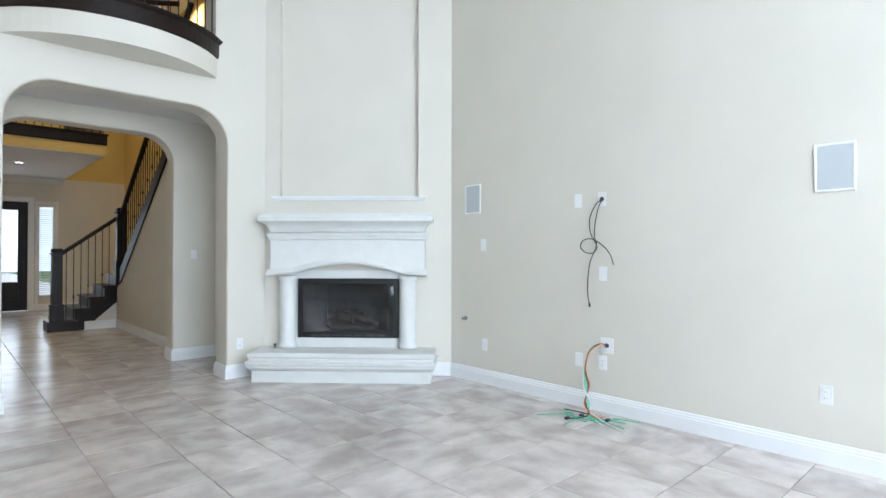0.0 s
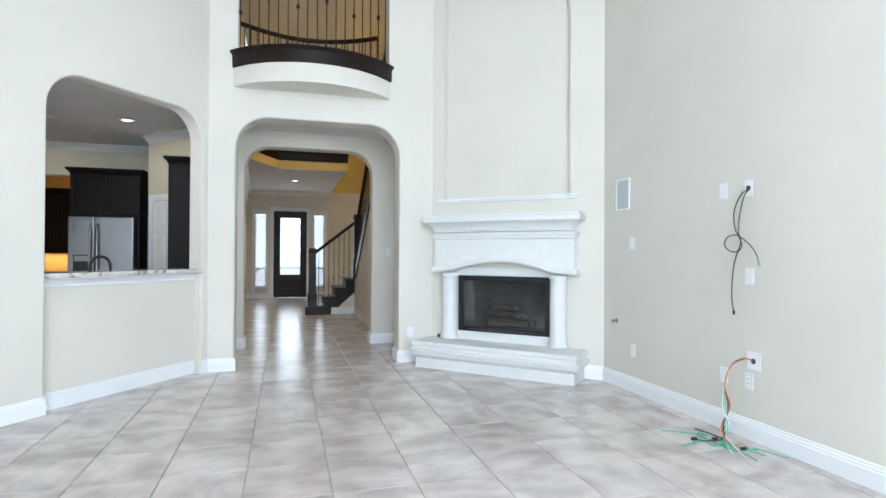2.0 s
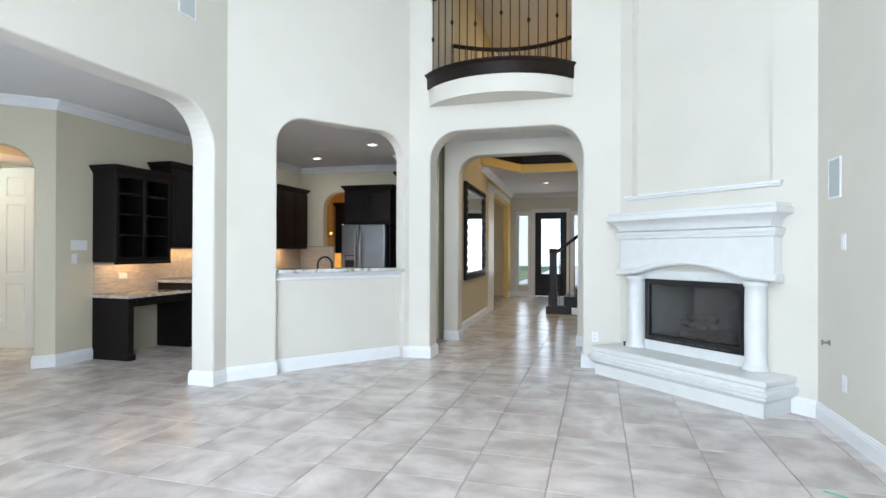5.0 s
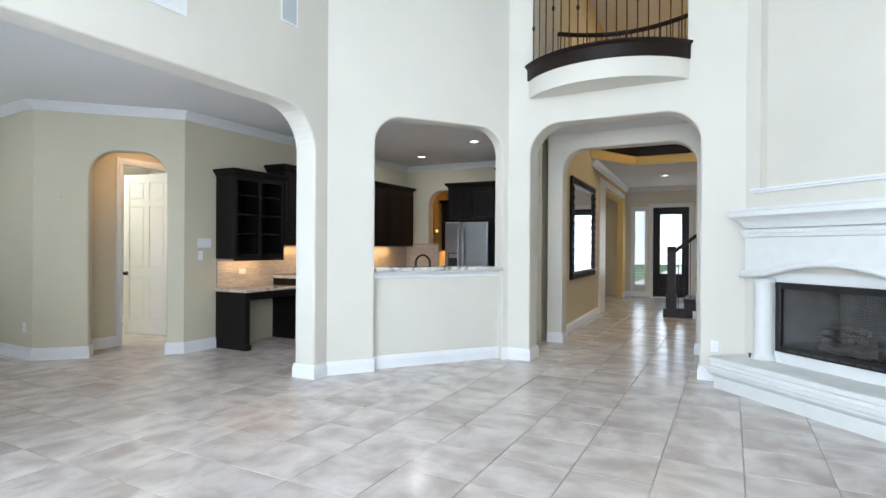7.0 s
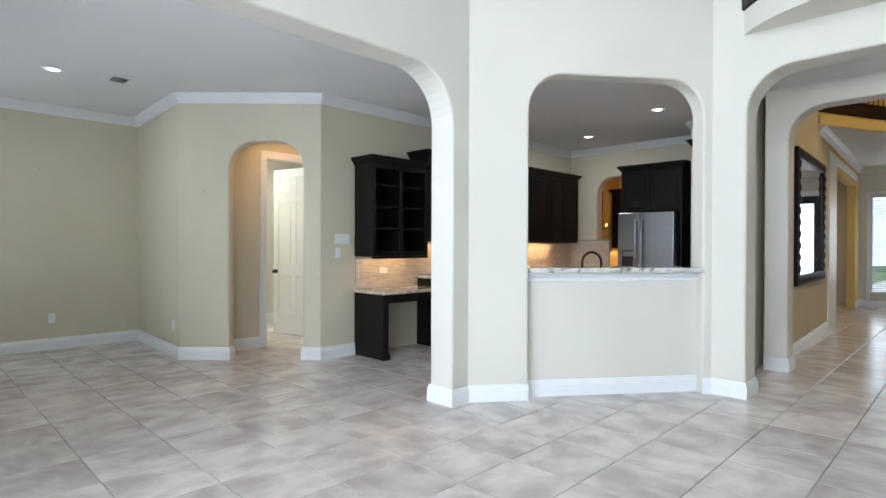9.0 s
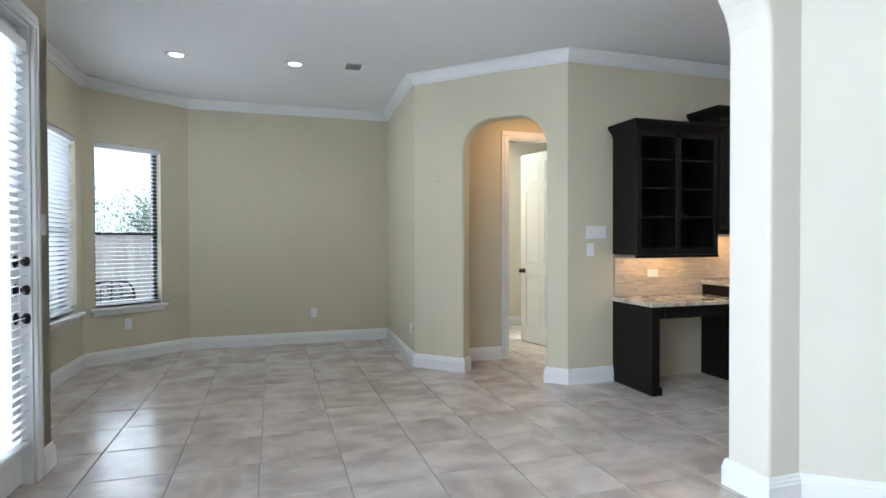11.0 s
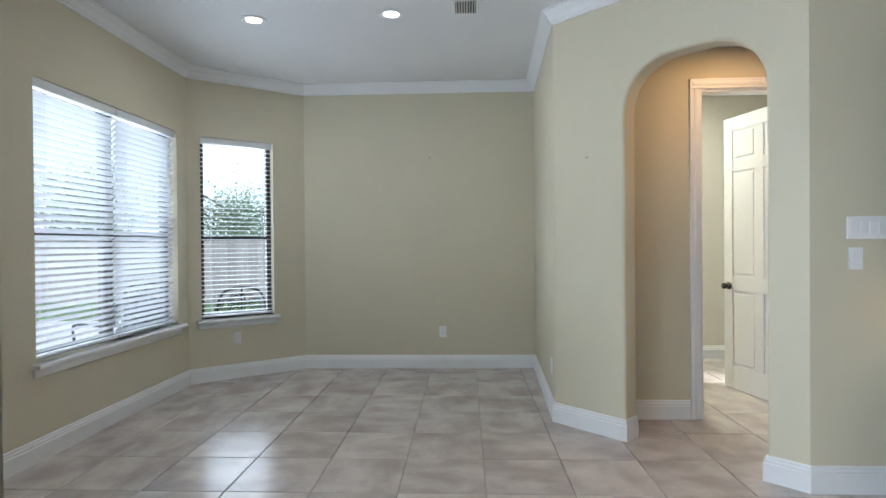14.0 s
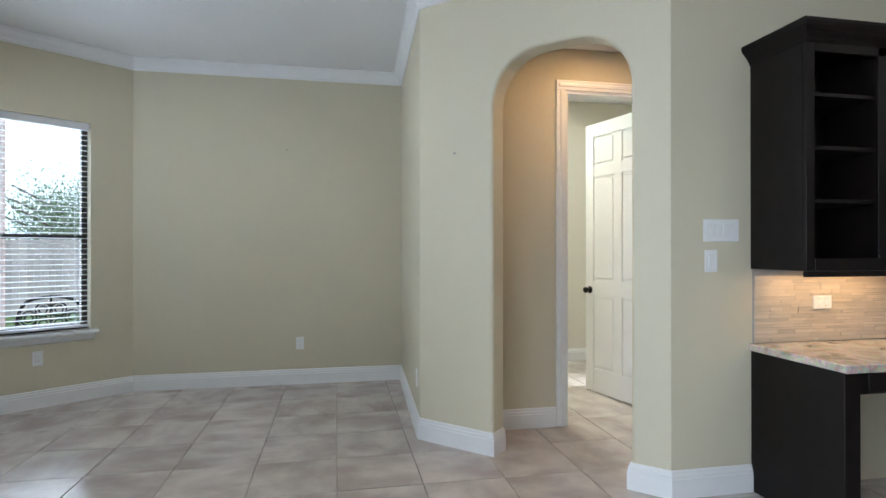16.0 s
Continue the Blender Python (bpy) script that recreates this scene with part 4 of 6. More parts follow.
def plate(p0, p1, x, y, z, kind, label, w=0.073, h=0.117):
    """A cover plate on the wall p0 to p1 at the place nearest to x, y."""
    m, _ = frame_of(p0, p1)
    loc = m.inverted() @ Vector((x, y, z))
    names = dict(outlet="wall_outlet", switch="light_switch", blank="wall_plate", cable="cable_plate")
    t = thing(names[kind], m @ Matrix.Translation((loc.x, 0, z)), label, "outlet" if kind == "outlet" else "switch" if kind == "switch" else "wall plate")
    part("cover", boxed(-w / 2, -0.006, -h / 2, w / 2, 0, h / 2, 0.002), PLASTIC, t)
    gangs = max(1, round(w / 0.06)) if w > 0.1 and kind != "cable" else 1
    for g in range(gangs):
        gx = (g - (gangs - 1) / 2) * 0.046
        if kind == "outlet":
            part("socket", boxed(gx - 0.017, -0.009, -0.034, gx + 0.017, -0.0055, 0.034, 0.002), PLASTIC, t)
            for dz in (-0.019, 0.019):
                part("slot", boxed(gx - 0.008, -0.0095, dz - 0.004, gx - 0.006, -0.0088, dz + 0.005), SLOT, t)
                part("slot", boxed(gx + 0.006, -0.0095, dz - 0.004, gx + 0.008, -0.0088, dz + 0.004), SLOT, t)
        elif kind == "switch":
            part("rocker", boxed(gx - 0.0165, -0.010, -0.033, gx + 0.0165, -0.0055, 0.033, 0.002), PLASTIC, t)
        elif kind == "cable":
            part("bushing", lathe(bmesh.new(), [(0.019, 0), (0.019, 0.004), (0.01, 0.005)], 14, pose(gx, -0.006, 0.0, 90, 0, 0)), SLOT, t)
    return t


TV0, TV1 = (4.02, -3.0), FW0
plate(TV0, TV1, 4.02, 2.456, 1.77, "blank", "white cover plate high on the cream wall")
plate(TV0, TV1, 4.02, 2.225, 1.77, "cable", "white cable plate with a black cable coming out")
plate(TV0, TV1, 4.02, 3.575, 1.40, "switch", "white rocker switch on the cream wall")
plate(TV0, TV1, 4.02, 2.217, 1.145, "blank", "ivory blank plate on the cream wall")
plate(TV0, TV1, 4.02, 3.555, 0.392, "outlet", "white outlet low on the cream wall")
plate(TV0, TV1, 4.02, 2.45, 0.40, "blank", "white blank plate low on the wall")
plate(TV0, TV1, 4.02, 2.18, 0.553, "cable", "large white cable plate with a bundle of wires", 0.117, 0.125)
plate(TV0, TV1, 4.02, 2.222, 0.405, "outlet", "white outlet under the cable plate")
plate(TV0, TV1, 4.02, 0.665, 0.434, "outlet", "white outlet low on the cream wall")
plate((2.575, HALL_Y), (0.06, HALL_Y), 2.305, HALL_Y, 0.355, "outlet", "white outlet beside the hearth")
plate(NB, W2A, -6.44, 1.767, 0.388, "outlet", "white outlet low on the tan wall")
plate(W2A, W2B, -6.013, -0.265, 0.40, "outlet", "white outlet under the bay window")
plate((-3.58, KN_Y), AR, -3.58, 4.09, 1.38, "switch", "white four-gang switch plate", 0.21, 0.117)
plate((-3.58, KN_Y), AR, -3.58, 4.03, 1.22, "switch", "white dimmer switch below the switch plate")
plate(DA, DB, NX + 0.09, DY, 1.40, "switch", "white switch beside the patio door")
plate((3.2, 6.915), (-0.12, 6.915), 2.30, 6.915, 1.3, "switch", "white switch on the hall arch wall")
plate(AL, NB, -4.90, 2.67, 0.37, "outlet", "white outlet low on the tan side wall")

# ---- in-wall speakers ----


def speaker(m, w, h, label):
    t = thing("wall_speaker", m, label, "speaker", "speakers in the great room walls")
    bm = bmesh.new()
    for x0, z0, x1, z1 in ((-w / 2, -h / 2, -w / 2 + 0.014, h / 2), (w / 2 - 0.014, -h / 2, w / 2, h / 2), (-w / 2 + 0.014, h / 2 - 0.014, w / 2 - 0.014, h / 2), (-w / 2 + 0.014, -h / 2, w / 2 - 0.014, -h / 2 + 0.014)):
        box(bm, x0, -0.012, z0, x1, 0, z1, 0.003)
    part("bezel", bm, PLASTIC, t)
    part("grille", boxed(-w / 2 + 0.014, -0.009, -h / 2 + 0.014, w / 2 - 0.014, 0, h / 2 - 0.014), GRILLE, t)
    return t


mTV, _ = frame_of(TV0, TV1)
for y, z in ((3.72, 1.875), (0.615, 1.85)):
    speaker(mTV @ Matrix.Translation((y + 3.0, 0, z)), 0.215, 0.30, "white framed speaker with grey grille in the wall")
mW, _ = frame_of(B, (-1.275, -3.0))
speaker(mW @ Matrix.Translation((3.75 - 3.18, 0, 3.6)), 0.215, 0.30, "white framed speaker high in the wall")
vent = thing("wall_vent", mW @ Matrix.Translation((3.75 - 1.78, 0, 3.2)), "white metal air return grille in the wall", "vent")
part("vent_frame", boxed(-0.3, -0.01, -0.1, 0.3, 0, 0.1, 0.003), PLASTIC, vent)
for k in range(8):
    part("slat", boxed(-0.27, -0.014, -0.082 + k * 0.022, 0.27, -0.011, -0.068 + k * 0.022), PLASTIC, vent)

# gas tap stub on the wall
bm = bmesh.new()
tube(bm, [(4.02, 3.83, 0.64), (3.97, 3.83, 0.64)], 0.008, 8)
tube(bm, [(3.972, 3.83, 0.62), (3.972, 3.83, 0.66)], 0.006, 8)
lathe(bm, [(0.024, 0), (0.024, 0.004)], 14, Matrix.Translation((4.02, 3.83, 0.64)) @ Matrix.Rotation(-math.pi / 2, 4, "Y"))
tagged(link("gas_valve", bm, STEEL, True), "small chrome gas valve stub on the wall", "valve")

# ---- loose cables on the television wall ----
cab = thing("hanging_cable", Matrix.Translation((4.0, 2.225, 1.77)), "black cable with a loose knot hanging from a plate", "cable")
X = 3.985


def wall_pts(pts, off=(4.0, 2.233, 1.735)):
    return [(x - off[0], y - off[1], z - off[2]) for x, y, z in spline(pts, 8)]


part("cord", tube(bmesh.new(), wall_pts([(4.015, 2.238, 1.725), (3.99, 2.275, 1.69), (X, 2.33, 1.58), (X, 2.325, 1.46), (X, 2.285, 1.385), (X, 2.262, 1.33), (X, 2.29, 1.29), (X, 2.36, 1.285), (X, 2.42, 1.33), (X, 2.40, 1.385), (X, 2.33, 1.405), (X, 2.27, 1.385), (X, 2.19, 1.33), (X, 2.14, 1.27), (X, 2.115, 1.205)]), 0.0042), WIRES["black"], cab)
part("cord", tube(bmesh.new(), wall_pts([(4.015, 2.236, 1.722), (3.985, 2.25, 1.66), (X - 0.01, 2.275, 1.52), (X - 0.01, 2.28, 1.42), (X - 0.01, 2.26, 1.36), (X - 0.01, 2.28, 1.30), (X, 2.33, 1.20), (X, 2.35, 1.05), (X, 2.35, 0.93), (X, 2.335, 0.86)]), 0.0042), WIRES["black"], cab)
part("plug", tube(bmesh.new(), wall_pts([(X, 2.335, 0.86), (X, 2.332, 0.83)]), 0.009), WIRES["black"], cab)
part("plug", tube(bmesh.new(), wall_pts([(X, 2.118, 1.215), (X, 2.108, 1.185)]), 0.008), STEEL, cab)
bundle = thing("cable_bundle", Matrix.Translation((4.0, 2.2, 0.0)), "bundle of black, orange, white and green wires spilling on the floor", "cable")
random.seed(4)
spec = ([("black", (3.62, 2.30, 0.008), 0.0045), ("black", (3.70, 2.38, 0.05), 0.0045), ("black", (3.80, 2.05, 0.01), 0.0042),
         ("orange", (3.78, 2.18, 0.01), 0.0042), ("orange", (3.86, 2.12, 0.012), 0.0042), ("white", (3.66, 2.0, 0.008), 0.0042), ("white", (3.62, 1.80, 0.006), 0.0045)]
        + [("green", e, 0.0032) for e in ((3.53, 2.53, 0.006), (3.45, 2.22, 0.006), (3.78, 2.5, 0.006), (3.95, 1.85, 0.006), (3.84, 1.92, 0.006), (3.72, 1.86, 0.006))])
for k, (c, end, r) in enumerate(spec):
    j = random.uniform(-0.02, 0.02)
    pts = [(4.016, 2.206 + j * 0.4, 0.56), (3.965, 2.23 + j, 0.565), (3.92 + j, 2.29 + j, 0.50), (3.90 + j, 2.315 + j, 0.36), (3.895 - j, 2.30 + j, 0.22), (3.86 + j, 2.27 - j, 0.09), (3.80 + 2 * j, 2.22 + 2 * j, 0.025 + abs(j))]
    ex, ey, ez = end
    if c == "green":
        pts += [(3.74 + 3 * j, 2.16 + 4 * j, 0.012), ((3.76 + ex) / 2 + 4 * j, (2.18 + ey) / 2 - 5 * j, 0.01)]
    pts += [((3.80 + ex) / 2 + 2 * j, (2.22 + ey) / 2 + 2 * j, max(0.01, ez)), end]
    part("wire", tube(bmesh.new(), [(x - 4.0, y - 2.2, z) for x, y, z in spline(pts, 7)], r, 7), WIRES[c], bundle, c + " wire")
for x, y in ((3.62, 2.30), (3.76, 2.26), (3.80, 2.05)):
    part("connector", boxed(x - 4.0 - 0.02, y - 2.2 - 0.012, 0.001, x - 4.0 + 0.02, y - 2.2 + 0.012, 0.022, 0.003), WIRES["black"], bundle)

# ---- ceiling lights and vents ----


def downlight(x, y, z, power, color=(1.0, 0.93, 0.82)):
    t = thing("ceiling_light", Matrix.Translation((x, y, z)), "round white recessed ceiling light, lit", "ceiling light", "recessed ceiling lights")
    bm = bmesh.new()
    n = 28
    rings = []
    for r, h in ((0.095, 0.0), (0.095, -0.006), (0.088, -0.009), (0.064, -0.007), (0.056, -0.001)):
        rings.append([bm.verts.new((r * math.cos(2 * math.pi * k / n), r * math.sin(2 * math.pi * k / n), h)) for k in range(n)])
    for a, b in zip(rings, rings[1:]):
        for k in range(n):
            bm.faces.new((a[k], a[(k + 1) % n], b[(k + 1) % n], b[k]))
    ring = part("trim_ring", bm, PLASTIC, t)
    part("lens", lathe(bmesh.new(), [(0.058, -0.004), (0.058, -0.002)], 28), LAMP_FACE, ring, "glowing lens")
    spot_glow("downlight_lamp", x, y, z - 0.015, power, color)
    return t


for x, y in ((-4.73, 0.435), (-4.69, 1.48), (-1.13, 7.10), (-2.62, 8.03), (-1.06, 5.36)):
    downlight(x, y, LOW, 9 if y > 4 else 5)
downlight(1.08, 12.94, 3.05, 5)
cv = thing("ceiling_vent", Matrix.Translation((-4.60, 2.03, LOW)), "white louvred ceiling vent", "vent")
bm = bmesh.new()
for x0, y0, x1, y1 in ((-0.13, -0.10, 0.13, -0.075), (-0.13, 0.075, 0.13, 0.10), (-0.13, -0.075, -0.10, 0.075), (0.10, -0.075, 0.13, 0.075)):
    box(bm, x0, y0, -0.008, x1, y1, 0, 0.002)
part("vent_frame", bm, PLASTIC, cv)
part("backing", boxed(-0.1, -0.075, -0.0015, 0.1, 0.075, 0.0), SLOT, cv)
for k in range(8):
    bm = boxed(-0.1, -0.006, -0.0005, 0.1, 0.006, 0.0005)
    bmesh.ops.transform(bm, matrix=pose(0, -0.066 + k * 0.0188, -0.005, 40, 0, 0), verts=bm.verts)
    part("slat", bm, PLASTIC, cv)
kv = thing("ceiling_speaker", Matrix.Translation((-2.1, 7.2, LOW)), "round white speaker grille in the kitchen ceiling", "speaker")
part("grille", lathe(bmesh.new(), [(0.11, 0), (0.11, -0.005), (0.10, -0.007)], 28), PLASTIC, kv)

# ---- kitchen ----


def raised_door(parent, x0, z0, x1, z1, y, mat=DARK_WOOD, handle=True):
    """A framed cabinet door in the plane y, face towards -y."""
    bm = boxed(x0 + 0.002, y - 0.012, z0 + 0.002, x1 - 0.002, y, z1 - 0.002)
    f = 0.055
    for a in ((x0 + 0.002, z0 + 0.002, x0 + f, z1 - 0.002), (x1 - f, z0 + 0.002, x1 - 0.002, z1 - 0.002), (x0 + f, z1 - f, x1 - f, z1 - 0.002), (x0 + f, z0 + 0.002, x1 - f, z0 + f)):
        box(bm, a[0], y - 0.021, a[1], a[2], y - 0.0121, a[3], 0.003)
    if x1 - x0 > 2.5 * f and z1 - z0 > 2.5 * f:
        box(bm, x0 + f + 0.018, y - 0.018, z0 + f + 0.018, x1 - f - 0.018, y - 0.0121, z1 - f - 0.018, 0.004)
    return part("cabinet_door", bm, mat, parent)


def crown_block(w, d, z, left=True, right=True):
    bm = bmesh.new()
    prof = [(0.0, -0.02), (0.006, -0.015), (0.012, 0.0), (0.03, 0.025), (0.05, 0.045), (0.055, 0.06), (0.055, 0.075)]
    rings = []
    for o, h in prof:
        rings.append([bm.verts.new(v) for v in ((-o, 0, z + h), (-o, -d - o, z + h), (w + o, -d - o, z + h), (w + o, 0, z + h))])
    for a, b in zip(rings, rings[1:]):
        for i in range(3):
            bm.faces.new((a[i], a[i + 1], b[i + 1], b[i]))
    bm.faces.new(rings[-1])
    bm.faces.new(rings[0][::-1])
    bmesh.ops.recalc_face_normals(bm, faces=bm.faces)
    return bm


def upper_cabinet(m, w, d, z0, z1, doors, label, name="upper_cabinet"):
    c = thing(name, m, label, "cabinet", "kitchen cabinets")
    part("body", boxed(0, -d, z0, w, 0, z1, 0.002), DARK_WOOD, c)
    part("crown", crown_block(w, d, z1), DARK_WOOD, c)
    part("light_rail", boxed(-0.004, -d - 0.008, z0 - 0.03, w + 0.004, -d + 0.012, z0 - 0.001, 0.003), DARK_WOOD, c)
    for k in range(doors):
        raised_door(c, w * k / doors, z0 + 0.01, w * (k + 1) / doors, z1 - 0.03, -d)
    return c


def base_cabinet(m, w, d, h, doors, label):
    c = thing("base_cabinet", m, label, "cabinet", "kitchen cabinets")
    part("body", boxed(0, -d, 0.1, w, 0, h), DARK_WOOD, c)
    part("toe_kick", boxed(0, -d + 0.07, 0, w, 0, 0.1), DARK_WOOD, c)
    for k in range(doors):
        a, b = w * k / doors, w * (k + 1) / doors
        part("drawer", boxed(a + 0.004, -d - 0.018, h - 0.17, b - 0.004, -d, h - 0.015, 0.004), DARK_WOOD, c)
        raised_door(c, a, 0.11, b, h - 0.18, -d)
    return c


# west wall: local x runs towards -y (wall direction), local -y into the room
mKW, _ = frame_of((-3.58, KN_Y), AR)


def kw(y):
    return mKW @ Matrix.Translation((KN_Y - y, 0, 0))


# desk: end panel, top, apron, knee space; the base cabinet begins at y 5.27
desk = thing("built_in_desk", kw(5.28), "espresso wood desk with beige granite top and knee space", "desk")
L = 1.01
part("end_panel", boxed(L - 0.085, -0.545, 0.0, L, 0, 0.745, 0.003), DARK_WOOD, desk)
part("apron", boxed(0.0, -0.53, 0.64, L - 0.085, -0.50, 0.745, 0.003), DARK_WOOD, desk)
part("drawer", boxed(0.08, -0.545, 0.65, L - 0.13, -0.53, 0.735, 0.003), DARK_WOOD, desk)
part("foot", boxed(L - 0.10, -0.56, 0.0, L + 0.006, -0.49, 0.07, 0.004), DARK_WOOD, desk)
part("top", boxed(0.0, -0.575, 0.745, L + 0.02, 0, 0.782, 0.006, 2), GRANITE_WARM, desk, "beige polished granite top")
# open shelf unit above the desk
sh = thing("open_shelf_cabinet", kw(5.15), "espresso wood wall cabinet with empty open shelves", "cabinet", "kitchen cabinets")
L = 0.88
Z0, Z1 = 1.178, 2.275
part("side", boxed(0, -0.33, Z0, 0.022, 0, Z1), DARK_WOOD, sh)
part("side", boxed(L - 0.022, -0.33, Z0, L, 0, Z1), DARK_WOOD, sh)
part("back", boxed(0.022, -0.012, Z0, L - 0.022, -0.0, Z1), DARK_WOOD, sh)
part("bottom", boxed(0.022, -0.33, Z0, L - 0.022, -0.012, Z0 + 0.022), DARK_WOOD, sh)
part("top_panel", boxed(0.022, -0.33, Z1 - 0.022, L - 0.022, -0.012, Z1), DARK_WOOD, sh)
bm = bmesh.new()
for x0, z0, x1, z1 in ((0, Z0, 0.05, Z1), (L - 0.05, Z0, L, Z1), (L / 2 - 0.03, Z0, L / 2 + 0.03, Z1), (0.05, Z1 - 0.06, L - 0.05, Z1), (0.05, Z0, L - 0.05, Z0 + 0.06)):
    box(bm, x0, -0.35, z0, x1, -0.3305, z1, 0.002)
part("face_frame", bm, DARK_WOOD, sh)
part("divider", boxed(L / 2 - 0.01, -0.33, Z0 + 0.022, L / 2 + 0.01, -0.012, Z1 - 0.022), DARK_WOOD, sh)
for k in range(1, 4):
    z = Z0 + 0.04 + (Z1 - Z0 - 0.08) * (k + 0.12) / 4
    part("shelf", boxed(0.022, -0.325, z, L / 2 - 0.01, -0.012, z + 0.018), DARK_WOOD, sh)
    part("shelf", boxed(L / 2 + 0.01, -0.325, z, L - 0.022, -0.012, z + 0.018), DARK_WOOD, sh)
part("crown", crown_block(L, 0.35, Z1), DARK_WOOD, sh)
part("light_rail", boxed(-0.003, -0.358, Z0 - 0.028, L + 0.006, -0.335, Z0 - 0.001, 0.003), DARK_WOOD, sh)
area("undercabinet_light", (-3.45, 4.70, Z0 - 0.02), (-3.48, 4.70, 0), 0.7, 0.05, 2.2, WARM)

ends = [8.75, 7.85, 6.95, 6.05, 5.152]
for a, b in zip(ends, ends[1:]):
    upper_cabinet(kw(a), a - b - 0.004, 0.34, 1.39, 2.45, 2, "espresso wood wall cabinet with panelled doors")
for a, b in zip([9.06, 7.85, 6.95, 6.05], [7.85, 6.95, 6.05, 5.284]):
    base_cabinet(kw(a), a - b - 0.004, 0.6, 0.875, 2, "espresso wood base cabinet with panelled doors")
tagged(link("west_countertop", boxed(-3.58, 5.27, 0.876, -2.95, 9.06, 0.915, 0.006, 2), GRANITE_WARM), "beige polished granite kitchen countertop", "countertop")
area("undercabinet_light", (-3.45, 5.85, 1.355), (-3.48, 5.85, 0), 1.2, 0.05, 4.5, WARM)
area("undercabinet_light", (-3.45, 7.55, 1.355), (-3.48, 7.55, 0), 1.6, 0.05, 9, WARM)

# fridge wall
fx0, fx1 = -2.06, -1.24
fr = thing("refrigerator", Matrix.Translation((fx0, 8.60, 0)), "stainless steel side-by-side refrigerator with water dispenser", "refrigerator")
fw = fx1 - fx0
part("body", boxed(0.0, -0.62, 0.02, fw, 0, 1.79, 0.004), BLACK, fr)
part("door", boxed(0.0, -0.69, 0.06, fw * 0.40 - 0.003, -0.625, 1.79, 0.012, 3), STEEL, fr)
part("door", boxed(fw * 0.40 + 0.003, -0.69, 0.06, fw, -0.625, 1.79, 0.012, 3), STEEL, fr)
for hx in (fw * 0.40 - 0.045, fw * 0.40 + 0.045):
    bm = tube(bmesh.new(), spline([(hx, -0.69, 0.62), (hx, -0.735, 0.68), (hx, -0.745, 1.1), (hx, -0.735, 1.62), (hx, -0.69, 1.68)], 6), 0.014, 10)
    part("handle", bm, STEEL, fr, "long steel handle", True)
part("dispenser", boxed(0.07, -0.698, 0.9, 0.27, -0.691, 1.25, 0.002), BLACK, fr, "black water dispenser")
part("dispenser_panel", boxed(0.085, -0.701, 1.16, 0.255, -0.6985, 1.235), STEEL, fr)
mN = Matrix(((1, 0, 0, 0), (0, 1, 0, 9.06), (0, 0, 1, 0), (0, 0, 0, 1)))
upper_cabinet(mN @ Matrix.Translation((fx0 - 0.04, 0, 0)), fw + 0.08, 0.95, 1.83, 2.43, 2, "espresso wood cabinet above the refrigerator")
tagged(link("fridge_panel", boxed(fx1 + 0.012, 8.09, 0, fx1 + 0.04, 9.06, 1.799, 0.003), DARK_WOOD), "tall espresso wood panel beside the refrigerator", "cabinet panel")
tagged(link("fridge_panel", boxed(fx0 - 0.04, 8.09, 0, fx0 - 0.012, 9.06, 1.799, 0.003), DARK_WOOD), "tall espresso wood panel beside the refrigerator", "cabinet panel")
# pantry door in the angled wall
mP, lp = frame_of(PA, PB)
casing("door_frame_pantry", PA, PB, 0.15, 0.93, 2.06, "white moulded frame of the pantry door", depth=0.02)
pdoor = panel_door("pantry_door", 0.74, 2.03, "white six-panel pantry door, closed")
pdoor.matrix_world = mP @ Matrix.Translation((0.17, -0.045, 0))
knob(pdoor, 0.68, 0.0, 0.95)
# tall oven cabinet at the kitchen's east side
tall = thing("tall_cabinet", Matrix.Translation((-0.13, 7.40, 0)), "tall espresso wood cabinet at the kitchen edge", "cabinet", "kitchen cabinets")
part("body", boxed(-0.44, -0.64, 0.1, 0, 0, 2.44, 0.003), DARK_WOOD, tall)
part("plinth", boxed(-0.40, -0.6, 0, 0, 0, 0.1), DARK_WOOD, tall)
bm = crown_block(0.44, 0.64, 2.44)
bmesh.ops.transform(bm, matrix=Matrix.Translation((-0.44, 0, 0)), verts=bm.verts)
part("crown", bm, DARK_WOOD, tall)
part("cabinet_door", boxed(-0.42, -0.658, 0.12, -0.01, -0.641, 1.2, 0.003), DARK_WOOD, tall)
part("cabinet_door", boxed(-0.42, -0.658, 1.21, -0.01, -0.641, 2.40, 0.003), DARK_WOOD, tall)
# butler's pantry cabinets seen through the arch
c = upper_cabinet(mN @ Matrix.Translation((-3.45, 1.70, 0)), 0.8, 0.34, 1.3, 2.35, 2, "espresso wood pantry cabinet")
bc = base_cabinet(mN @ Matrix.Translation((-3.45, 1.70, 0)), 1.6, 0.6, 0.875, 2, "espresso wood pantry base cabinet")
tagged(link("pantry_countertop", boxed(-3.45, 10.24, 0.876, -1.75, 10.76, 0.915, 0.006), GRANITE_WARM), "beige granite pantry countertop", "countertop")
area("undercabinet_light", (-3.05, 10.63, 1.26), (-3.05, 10.66, 0), 0.8, 0.05, 4, WARM)
# Added orange fill with no fixture, to tint the pantry walls.
spot_glow("butler_fill", -2.4, 10.1, 3.0, 7, (1.0, 0.45, 0.15), 0.2)

